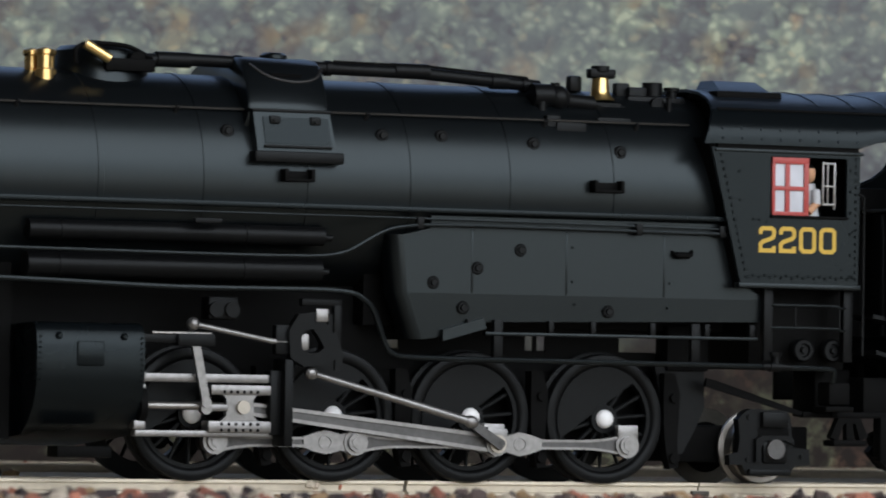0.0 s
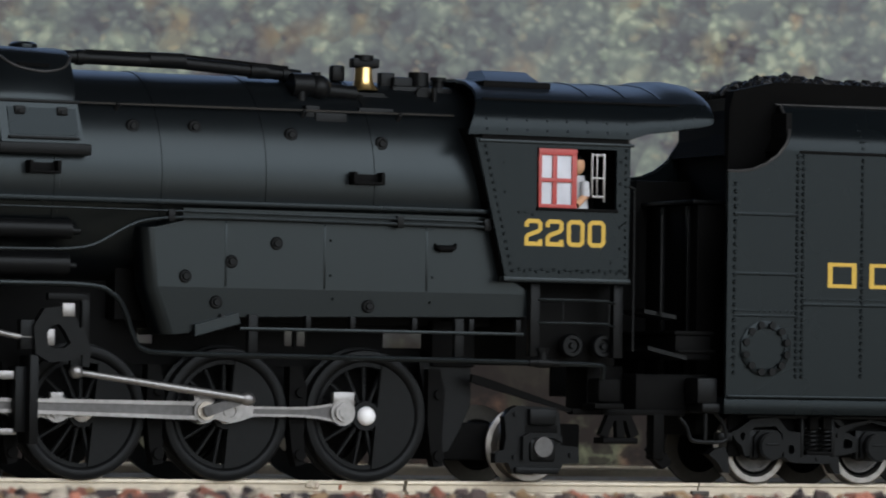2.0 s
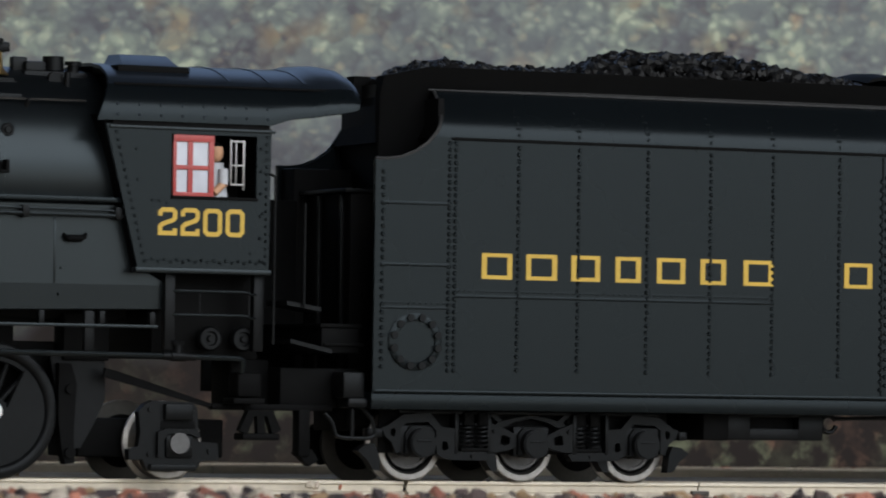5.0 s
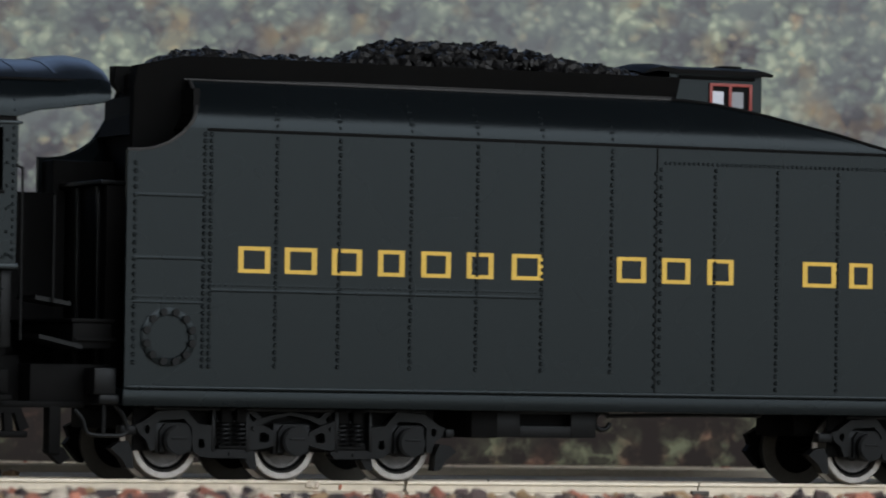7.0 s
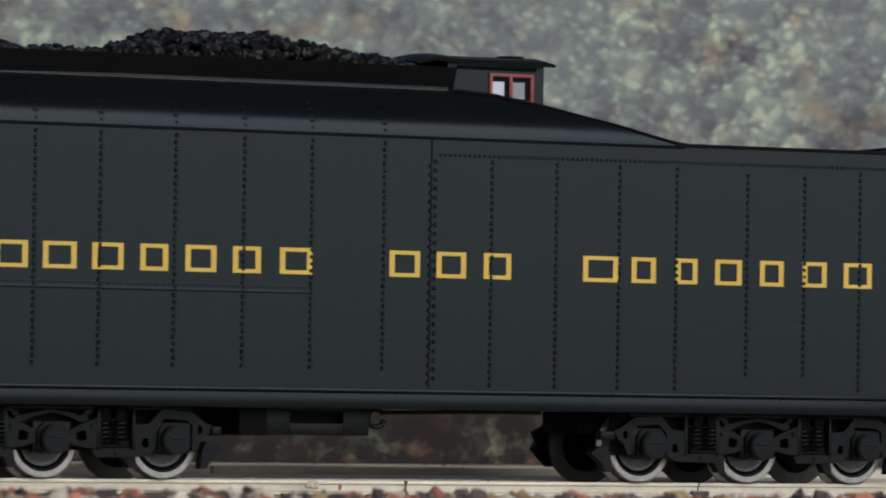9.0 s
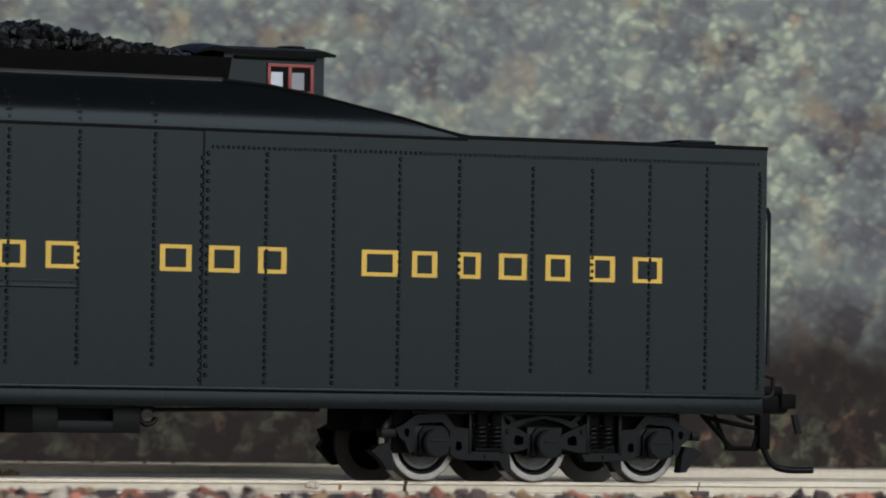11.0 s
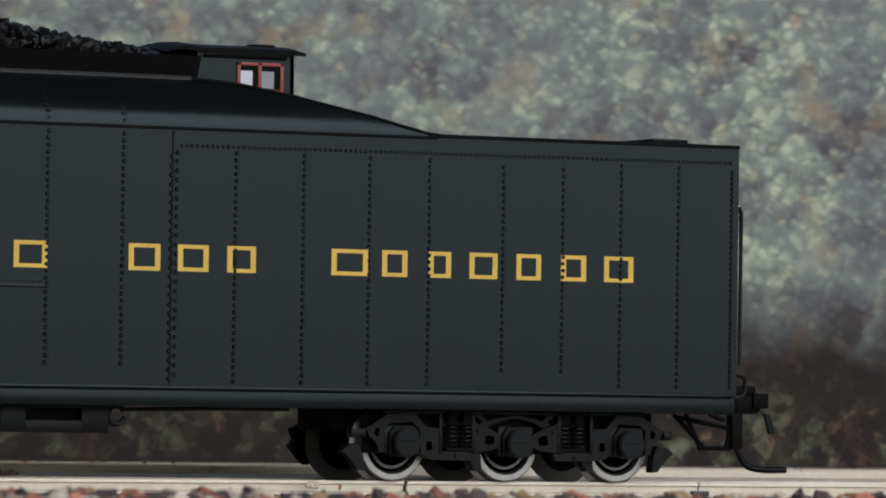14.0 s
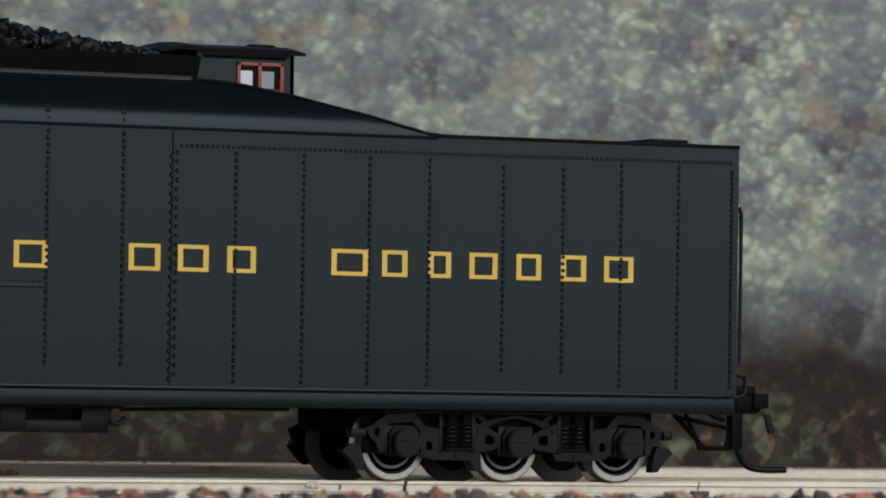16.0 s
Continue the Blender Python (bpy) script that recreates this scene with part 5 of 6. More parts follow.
# side profile: straight side, then rolled in to the bunker edge; the slope sheet cuts it off
ROLL = [(-18.0, SIDE_Z), (-17.93, 49.2), (-17.68, 50.1), (-17.22, 51.0), (-16.5, 52.0), (-15.4, 53.3), (-13.6, SHOULDER)]


def roll_y(z):
    for (ya, za), (yb, zb) in zip(ROLL, ROLL[1:]):
        if z <= zb:
            return ya + (yb - ya) * (z - za) / (zb - za)
    return ROLL[-1][0]


def wing_x(z):
    """Front edge of the rolled top at a height."""
    return 92.5 + 1.9 * (1 - (1 - min(1.0, (z - SIDE_Z) / 5.0)) ** 2)


def tender_shell(td):
    def top_z(k):
        return SIDE_Z + (SHOULDER - SIDE_Z) * k

    slope = ((170, 1), (172, 0.995), (177.2, 0.93), (181, 0.83), (185, 0.72), (190, 0.55), (196, 0.36), (201, 0.17), (204.7, 0.05), (207.5, 0.004))
    bm = B()
    secs = []
    for x, k in ((0, 1), (96.0, 1), *slope):
        near = [(x or wing_x(SIDE_Z + (top_z(k) - SIDE_Z) * i / 14), roll_y(SIDE_Z + (top_z(k) - SIDE_Z) * i / 14), SIDE_Z + (top_z(k) - SIDE_Z) * i / 14 + 0.02) for i in range(15)]
        secs.append(near + [(p[0], -p[1], p[2]) for p in near[::-1]])
    loft(bm, secs)
    top = part("rolled_top", bm, TANK, td, "smooth inward-rolled tank top", 50)
    # front cap coloured black to stand for the shaded inside
    top.data.materials.append(DARK)
    for f in top.data.polygons:
        f.material_index = 1 if abs(f.normal.x) > 0.7 and f.center.x < 96 * MM else 0
    bm = B()
    tube(bm, [(93.6, roll_y(SHOULDER), SHOULDER + 0.08), (170, roll_y(SHOULDER), SHOULDER + 0.08)], 0.14, 8)
    part("edge_bead", bm, TRIM, td, "thin paler bead along the tank top")
    bm = B()
    tube(bm, [(x, roll_y(top_z(k)), top_z(k) + 0.1) for x, k in slope], 0.25, 8)
    part("slope_bead", bm, DARK, td)
    # tank body
    bm = B()
    box(bm, 94.4, T1, -18.0, 18.0, 12.2, SIDE_Z, 0.0)
    part("tank_body", bm, TANK, td, "tall flat charcoal tank side")
    for s in (-1, 1):
        bm = B()
        pts = [(T0, 12.2), (94.4, 12.2), (94.4, SIDE_Z)]
        arc = [(92.5, SIDE_Z), (91.8, 47.6), (89.9, 46.3), (87.6, 45.4), (85.4, 45.1), (T0, 45.1)]
        prism(bm, pts + arc, s * 18.0, s * 17.2)
        part("front_wing", bm, TANK, td)
        bm = B()
        tube(bm, [(wing_x(z), -s * roll_y(z), z) for z in (55.2, 54.0, 53.0, 52.0, 51.0, 50.0, 49.2)] + [(x, s * 17.8, z + 0.05) for x, z in arc], 0.27, 8)
        part("wing_bead", bm, TRIM if s < 0 else TANK, td)
    part("front_bulkhead", box(B(), 93.6, 94.6, -17.0, 17.0, 12.2, 54, 0.1), DARK, td)
    part("stoker_cabinet", box(B(), 86.0, 93.6, -4, 12.5, 14, 40.8, 0.2), DARK, td)
    part("side_locker", box(B(), 84.2, 93.6, 12.5, 17.2, 14, 44.8, 0.2), DARK, td)
    part("cabinet_trim", box(B(), 85.4, 86.0, -2, -1.2, 14, 40.6, 0.1), GEAR, td)
    part("cabinet_trim", box(B(), 85.4, 86.0, 6, 6.8, 14, 40.6, 0.1), GEAR, td)
    part("cabinet_top", box(B(), 85.0, 93.6, -4.4, 12.5, 40.8, 41.4, 0.1), GEAR, td)
    # bunker boards
    for s in (-1, 1):
        bm = B()
        y = s * 12.4
        nose = [(94.6, 45.0, y), (86.4, 45.0, y), (86.2, 54.4, s * 13.2), (86.4, 57.1, s * 14.2)] if s < 0 else [(94.0, 54.6, y), (93.0, 56.0, s * 13.6)]
        prism(bm, nose + [(93.2, 58.6, s * 14.3), (171.2, 58.7, s * 14.3), (171.2, 54.6, y), (94.6, 54.6, y)], 0, s * 11.6)
        part("bunker_board", bm, DARK, td, "black outward-leaning coal bunker board")
    part("bunker_end", box(B(), 94.6, 95.4, -11.6, 11.6, 45, 57.0, 0.1), DARK, td)
    part("bunker_end", box(B(), 170.4, 171.2, -11.6, 11.6, 53, 58.7, 0.1), DARK, td)
    # ridge line and sill
    bm = B()
    box(bm, 95.4, 206, -18.22, -17.9, SIDE_Z - 0.35, SIDE_Z + 0.1, 0.1)
    part("side_ridge", bm, DARK, td)
    bm = B()
    box(bm, T0 + 0.2, T1 - 0.2, -18.3, -17.6, 12.1, 12.7, 0.25)
    part("side_lip", bm, TANK, td)
    bm = B()
    box(bm, T0, T1, -17.6, 17.6, 9.8, 12.3, 0.2)
    part("sill", bm, TANK, td, "black sill beam under the tank")
    bm = B()
    box(bm, 204.5, T1 + 0.1, -18.2, 18.2, SIDE_Z - 0.1, SIDE_Z + 0.45, 0.15)
    part("rear_deck", bm, DARK, td)
    bm = B()
    box(bm, 245.8, 253.8, -6, 5, SIDE_Z + 0.3, SIDE_Z + 1.25, 0.4)
    box(bm, 246.8, 252.8, -5.2, 4.2, SIDE_Z + 1.2, SIDE_Z + 1.8, 0.3)
    for x in (230, 232, 234, 238):
        cyl(bm, (x, -3, SIDE_Z), (x, -3, SIDE_Z + 1.15), 0.7, 12)
    part("water_hatch", bm, GEAR, td, "low water hatch on the rear deck")


def tender_seams(td):
    bm = B()
    for x0, x1, z, h in ((84.6, 95.2, 39.0, 0.5), (84.6, 95.2, 30.3, 0.5), (84.6, 95.2, 24.2, 0.4), (96.2, 147.6, 26.0, 0.5)):
        box(bm, x0, x1, -18.16, -17.9, z - h / 2, z + h / 2, 0.08)
    part("belt_strip", bm, TANK, td)
    bm = B()
    box(bm, 165.55, 165.75, -18.1, -17.9, 12.6, SIDE_Z - 0.4)
    part("plate_seam", bm, DARK, td)


def tender_rivets(td):
    bm = B()
    y = -18.02

    def column(x, z0, z1, step=1.12, stagger=0.0):
        n = int((z1 - z0) / step)
        for i in range(n + 1):
            rivet(bm, x + (stagger if i % 2 else -stagger), y, z0 + i * step, 0.37, 0.22)
    column(84.8, 15.8, 44.2, 1.1)
    column(95.1, 15.4, 48.0, 0.92)
    column(96.05, 15.4, 48.0, 0.92)
    for x in (106.0, 115.6, 126.7, 137.0, 147.3, 158.4):
        column(x, 15.6, 47.6, 0.96, 0.04)
    column(165.9, 13.6, 45.2, 0.64, 0.42)
    for x, z in ((175.2, 13.4), (185.5, 13.4), (195.6, 13.4), (204.9, 13.4), (216.5, 15.6), (226.0, 15.6), (235.3, 13.6), (244.6, 13.6)):
        column(x, z, 45.3, 0.96, 0.03)
    column(253.3, 13.6, 45.2, 0.78)
    for i in range(112):
        rivet(bm, 167.0 + i * 0.775, y, 45.9 + i * 0.003, 0.29, 0.17)
    for i in range(56):
        rivet(bm, 96.6 + i * 0.92, y, 26.75, 0.26, 0.07)
    for i in range(11):
        rivet(bm, 85.2 + i * 0.92, y, 24.9, 0.26, 0.07)
    for k in (-1, 1):
        for x in (106.0, 115.6, 126.7, 137.0, 147.3, 158.4):
            for q, z in enumerate((49.1, 50.0, 50.9, 51.8, 52.7)):
                if k > 0 or q in (1, 3):
                    rivet(bm, x + 0.22 * k * (q % 2), roll_y(z), z, 0.26 if q < 3 else 0.18, 0.18)
    tagged(part("rivets", bm, TANK, td), kind="stuff")
    # bolted round inspection cover
    bm = B()
    turned(bm, [(4.1, 0.1), (4.1, -0.22), (3.9, -0.32), (3.1, -0.32), (2.95, -0.12), (0.1, -0.12)], (90.0, -18.0, 19.4), 36, 'Y')
    cover = part("round_cover", bm, TANK, td, "round bolted inspection cover")
    for i in range(12):
        k = 2 * math.pi * (i + 0.5) / 12
        bm = B()
        cyl(bm, (90 + 3.5 * math.cos(k), -18.2, 19.4 + 3.5 * math.sin(k)), (90 + 3.5 * math.cos(k), -18.75, 19.4 + 3.5 * math.sin(k)), 0.55, 8)
        part("bolt", bm, GEAR, cover)


def company_lettering(td):
    """The owner's gold lettering as plain hollow rectangles, one to each letter."""
    z0, z1, t, h = 28.5, 32.2, 0.78, 0.55
    for x, w in ((100.3, 4.8), (107.3, 4.9), (114.5, 4.6), (121.6, 4.1), (128.3, 4.6), (135.4, 4.2), (142.5, 4.9),
                 (159.3, 4.7), (166.6, 4.6), (174.0, 4.3),
                 (189.8, 5.6), (197.6, 3.9), (204.8, 3.5), (211.2, 4.4), (218.6, 3.9), (225.7, 4.0), (232.6, 4.7)):
        bm = B()
        rings = [[bm.verts.new((px, y, pz)) for px, pz in ((a, c), (d, c), (d, e), (a, e))]
                 for y in (-18.08, -18.0) for a, d, c, e in ((x, x + w, z0, z1), (x + t, x + w - t, z0 + h, z1 - h))]
        for i in range(4):
            j = (i + 1) % 4
            bm.faces.new((rings[0][i], rings[0][j], rings[1][j], rings[1][i]))
            bm.faces.new((rings[0][i], rings[2][i], rings[2][j], rings[0][j]))
            bm.faces.new((rings[1][i], rings[1][j], rings[3][j], rings[3][i]))
        part("gold_bar", bm, GOLD, td)


def coal(td):
    vs, fs = [], []
    hx = [(95, 58.6), (97, 59.6), (101, 60.1), (107, 59.6), (109, 58.4), (112, 59.6), (116, 59.8), (119, 58.6), (122, 59.8), (126, 61.2), (130, 62.6), (140, 62.5), (146, 62.8), (154, 61.3), (166, 60.1), (170, 58.8)]

    def top(x):
        for (a, za), (c, zc) in zip(hx, hx[1:]):
            if a <= x <= c:
                return za + (zc - za) * (x - a) / (c - a)
        return 57.0
    rnd = random.Random(5)
    ico = [(0, 0, 1), (0.9, 0, 0.4), (0.28, 0.85, 0.4), (-0.72, 0.53, 0.4), (-0.72, -0.53, 0.4), (0.28, -0.85, 0.4), (0.72, 0.53, -0.4), (-0.28, 0.85, -0.4), (-0.9, 0, -0.4), (-0.28, -0.85, -0.4), (0.72, -0.53, -0.4), (0, 0, -1)]
    tri = [(0, 1, 2), (0, 2, 3), (0, 3, 4), (0, 4, 5), (0, 5, 1), (1, 6, 2), (2, 6, 7), (2, 7, 3), (3, 7, 8), (3, 8, 4), (4, 8, 9), (4, 9, 5), (5, 9, 10), (5, 10, 1), (1, 10, 6), (11, 7, 6), (11, 8, 7), (11, 9, 8), (11, 10, 9), (11, 6, 10)]
    for _ in range(2600):
        x, y = rnd.uniform(95.5, 169.5), rnd.uniform(-11.4, 11.4)
        z = 56.8 + (top(x) - 56.8) * max(0.0, 1 - (abs(y) / 12.6) ** 3) + rnd.uniform(-0.95, -0.1)
        r = rnd.choice((0.35, 0.45, 0.6, 0.8, 1.0, 1.2))
        e = Euler((rnd.random() * 6, rnd.random() * 6, rnd.random() * 6)).to_matrix()
        o = len(vs)
        for v in ico:
            k = rnd.uniform(0.7, 1.25)
            p = e @ (Vector(v) * r * k)
            vs.append(((x + p.x) * MM, (y + p.y) * MM, (z + p.z) * MM))
        fs += [(a + o, c + o, d + o) for a, c, d in tri]
    me = bpy.data.meshes.new("coal_load")
    me.from_pydata(vs, [], fs)
    me.materials.append(COAL)
    ob = new("coal_load", me)
    ob.parent = td
    tagged(ob, "heaped glossy lump coal", kind="stuff")
    bm = B()
    box(bm, 94.5, 170.4, -13, 13, 55, 57.2)
    part("coal_bed", bm, COAL, td)


def doghouse(td):
    d = empty("brakeman_shelter", parent=td)
    bm = B()
    prism(bm, [(172.4, 54.6), (172.4, 59.9), (187.8, 59.9), (187.8, 52.6), (184, 53.2)], -8.4, -7.9)
    box(bm, 172.4, 173.0, -8.4, 8.4, 53, 59.9)
    box(bm, 187.2, 187.8, -8.4, 8.4, 52.2, 59.9)
    prism(bm, [(172.4, 54.6), (172.4, 59.9), (187.8, 59.9), (187.8, 52.6), (184, 53.2)], 7.9, 8.4)
    part("shelter_wall", bm, TANK, d, "charcoal shelter wall")
    bm = B()
    secs = []
    for y, z in ((-9.6, 59.9), (-6, 60.5), (0, 60.8), (6, 60.5), (9.6, 59.9)):
        secs.append([(167.6, y, z - 0.5), (168.6, y, z + 0.2), (170.6, y, z + 0.65), (173.5, y, z + 0.4), (187.6, y, z + 0.5), (189.2, y, z + 0.1), (189.0, y, z - 0.3), (173, y, z - 0.2), (170.0, y, z + 0.05)])
    loft(bm, secs)
    part("shelter_roof", bm, DARK, d, "thin overhanging shelter roof")
    bm = B()
    turned(bm, [(2.2, 0), (2.0, 0.5), (0.2, 0.6)], (184.5, -4, 60.8), 16)
    part("roof_vent", bm, DARK, d)
    part("eave_rod", tube(B(), [(174.0, -8.7, 59.2), (186.4, -8.7, 59.2)], 0.25, 8), DARK, d)
    bm = B()
    x0, x1, z0, z1 = 179.0, 186.1, 54.6, 58.5
    box(bm, x0, x1, -8.7, -8.3, z1 - 0.45, z1, 0.05)
    box(bm, x0, x1, -8.7, -8.3, z0 - 0.4, z0 + 0.1, 0.05)
    for x in (x0, 182.2, x1 - 0.5):
        box(bm, x, x + 0.5, -8.7, -8.3, z0, z1, 0.05)
    part("window_frame", bm, RED_DULL, d, "dull red window frame")
    # dark sheet on the wall stands for the shaded opening
    bm = B()
    box(bm, x0 + 0.4, x1 - 0.4, -8.44, -8.38, z0, z1 - 0.3)
    part("window_dark_sheet", bm, DARK, d)
    # opaque pale and grey panes: the glass's reflection put into the colour
    for xa, xb, mat in ((179.5, 181.4, WHITE), (182.8, 184.7, PANE)):
        bm = B()
        box(bm, xa, xb, -8.5, -8.42, 54.9, 57.3)
        part("pane", bm, mat, d)


def pierced(bm, outer, c, rx, rz, y0, y1):
    """A plate with one round hole: the outline in x and z, and the hole's middle and radii."""
    n = len(outer)
    inner = []
    for x, z in outer:
        k = math.atan2((z - c[1]) / rz, (x - c[0]) / rx)
        inner.append((c[0] + rx * math.cos(k), c[1] + rz * math.sin(k)))
    vo = [[bm.verts.new((x, y, z)) for x, z in outer] for y in (y0, y1)]
    vi = [[bm.verts.new((x, y, z)) for x, z in inner] for y in (y0, y1)]
    for i in range(n):
        j = (i + 1) % n
        bm.faces.new((vo[0][i], vo[0][j], vi[0][j], vi[0][i]))
        bm.faces.new((vo[1][i], vi[1][i], vi[1][j], vo[1][j]))
        bm.faces.new((vo[0][i], vo[1][i], vo[1][j], vo[0][j]))
        bm.faces.new((vi[0][i], vi[0][j], vi[1][j], vi[1][i]))
    return bm


def tender_truck(td, x0):
    """Six-wheel truck: pierced side frame, springs, journal boxes, wheels."""
    tr = empty("six_wheel_truck", parent=td)
    xs = [x0, x0 + 17.85, x0 + 35.7]
    ya, yb = -13.6, -12.0
    # cast side frame: pierced limbs round the end axles, spring bays, an arch over the middle axle
    def both(pts, hole=None, back=0.0):
        for m in (1, -1):
            out = [((x0 if m > 0 else xs[2]) + m * u, z) for u, z in pts]
            if hole:
                u, z, ru, rz = hole
                pierced(bm, out, ((x0 if m > 0 else xs[2]) + m * u, z), ru, rz, ya, yb)
            else:
                prism(bm, out, ya + back, yb)

    bm = B()
    both([(-5.9, 7.2), (-5.0, 7.5), (-3.8, 8.3), (-2.9, 7.2), (-2.9, 3.8), (-3.6, 3.6), (-4.3, 5.2), (-5.2, 5.9)], (-4.05, 6.6, 0.45, 0.65))
    both([(-3.8, 8.3), (-2.6, 9.1), (1.7, 9.4), (3.5, 7.4), (2.6, 6.9), (1.4, 8.1), (-2.0, 7.9), (-2.9, 7.2)])
    both([(2.6, 6.9), (3.5, 7.4), (5.7, 7.2), (5.7, 3.9), (5.3, 2.7), (3.85, 2.9), (2.8, 3.6)], (4.05, 4.7, 0.65, 0.7))
    both([(5.3, 2.7), (5.7, 3.9), (11.1, 3.9), (12.0, 3.6), (11.4, 2.65)])
    both([(11.1, 8.2), (12.2, 7.7), (13.4, 7.3), (15.3, 6.4), (15.3, 4.6), (14.2, 4.2), (12.4, 3.9), (11.1, 3.9)], (13.5, 5.6, 1.0, 0.75))
    both([(12.2, 7.75), (12.6, 8.2), (15.0, 8.75), (17.85, 9.2), (17.85, 8.75), (15.2, 8.2), (13.4, 7.4)], back=0.5)
    both([(12.6, 8.2), (11.3, 9.3), (12.2, 9.5), (13.4, 8.4)], back=0.7)
    for m, a in ((1, x0), (-1, xs[2])):
        for u0, u1, z0, z1 in ((5.6, 6.1, 3.6, 9.4), (10.7, 11.3, 3.6, 9.4)):
            box(bm, min(a + m * u0, a + m * u1), max(a + m * u0, a + m * u1), ya - 0.12, yb, z0, z1, 0.1)
        lug = 8.2 if m > 0 else 7.2
        box(bm, min(a - m * lug, a - m * 5.8), max(a - m * lug, a - m * 5.8), ya - 0.3, yb, 5.8, 7.1, 0.25)
        cyl(bm, (a + m * 8.4, yb, 3.3), (a + m * 8.4, ya - 0.25, 3.3), 0.3, 8)
        cyl(bm, (a + m * 11.9, yb, 6.9), (a + m * 11.9, ya - 0.3, 6.9), 0.35, 8)
    box(bm, xs[0] - 3, xs[2] + 3, ya + 0.5, yb, 9.2, 9.8, 0.2)
    part("side_frame", bm, GEAR, tr, "black cast pierced truck side frame")
    for i, a in enumerate(xs):
        bm = B()
        cyl(bm, (a, yb, 5.1), (a, ya - 1.5, 5.1), 2.05, 22)
        cyl(bm, (a, ya - 1.5, 5.1), (a, ya - 1.75, 5.1), 1.85, 22)
        prism(bm, [(a - 2.3, 3.6), (a - 2.3, 6.4), (a - 1.5, 7.4), (a + 1.5, 7.4), (a + 2.3, 6.4), (a + 2.3, 3.6)], ya - 0.35, yb)
        box(bm, a - 2.8, a + 2.8, ya + 0.3, yb, 3.3, 7.6, 0.2)
        box(bm, a - 1.1, a + 1.1, ya - 1.9, ya - 1.6, 5.3, 5.6, 0.05)
        part("journal_box", bm, GEAR, tr)
        for side in (-1, 1):
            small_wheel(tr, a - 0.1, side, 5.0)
        bm = B()
        cyl(bm, (a, -8, 4.75), (a, 8, 4.75), 1.0, 12)
        part("axle", bm, DARK, tr)
    # dark sheet added behind the frame for the shade among the wheels
    part("truck_shade_plate", box(B(), xs[0] - 5.4, xs[2] + 5.0, -11.5, -11.1, 3.6, 9.7, 0.1), DARK, tr)
    for a in (xs[0] + 8.9, xs[1] + 8.9):
        bm = B()
        box(bm, a - 2.8, a + 2.8, yb - 0.5, yb + 0.6, 3.0, 8.8, 0.1)
        box(bm, a - 2.3, a + 2.3, ya - 0.1, yb, 3.95, 4.45, 0.1)
        box(bm, a - 1.9, a - 0.4, ya - 0.2, yb, 7.6, 9.6, 0.15)
        box(bm, a + 0.4, a + 1.9, ya - 0.2, yb, 7.6, 9.6, 0.15)
        part("spring_seat", bm, DARK, tr)
        for xx in (a - 1.25, a + 1.15):
            bm = B()
            tube(bm, [(xx + 0.85 * math.cos(k), ya + 0.5 + 0.85 * math.sin(k), 4.4 + k * 0.1) for k in [j * math.pi / 5 for j in range(56)]], 0.17, 5)
            part("coil_spring", bm, GEAR, tr)
    # brake shoes and end brackets
    for xx, s in ((xs[0] - 7.1, -1), (xs[0] + 11.4, -1), (xs[1] + 11.4, -1), (xs[2] + 6.1, 1)):
        bm = B()
        prism(bm, [(xx + s * u, z) for u, z in ((2.0, 3.9), (0.9, 4.7), (-0.6, 4.95), (-1.2, 3.7), (-1.5, 1.1), (-0.5, 1.2), (0.4, 2.6))], -12.6, -10.6)
        part("brake_shoe", bm, GEAR, tr)
    bm = B()
    box(bm, xs[2] + 4.4, xs[2] + 6.4, ya + 0.4, yb, 5.8, 6.9, 0.15)
    part("end_bracket", bm, GEAR, tr)
    bm = B()
    box(bm, xs[0] - 7.2, xs[0] - 5.2, ya + 0.8, yb, 5.8, 7.0, 0.15)
    part("end_bracket", bm, GEAR, tr)
    bm = B()
    # the far side's shoe and hanger show past the first axle
    prism(bm, [(x0 - 6.9, 6.7), (x0 - 5.5, 7.4), (x0 - 2.0, 9.9), (x0 + 1, 9.9), (x0 - 1.0, 7.1), (x0 - 1.4, 2.2), (x0 - 2.8, 1.8), (x0 - 4.5, 1.5), (x0 - 5.4, 2.3), (x0 - 7.1, 4.2), (x0 - 6.3, 5.2)], 10.4, 12.0)
    box(bm, xs[0] - 8, xs[2] + 6, -6, 6, 6.6, 9.8, 0.3)
    part("truck_bolster", bm, DARK, tr)


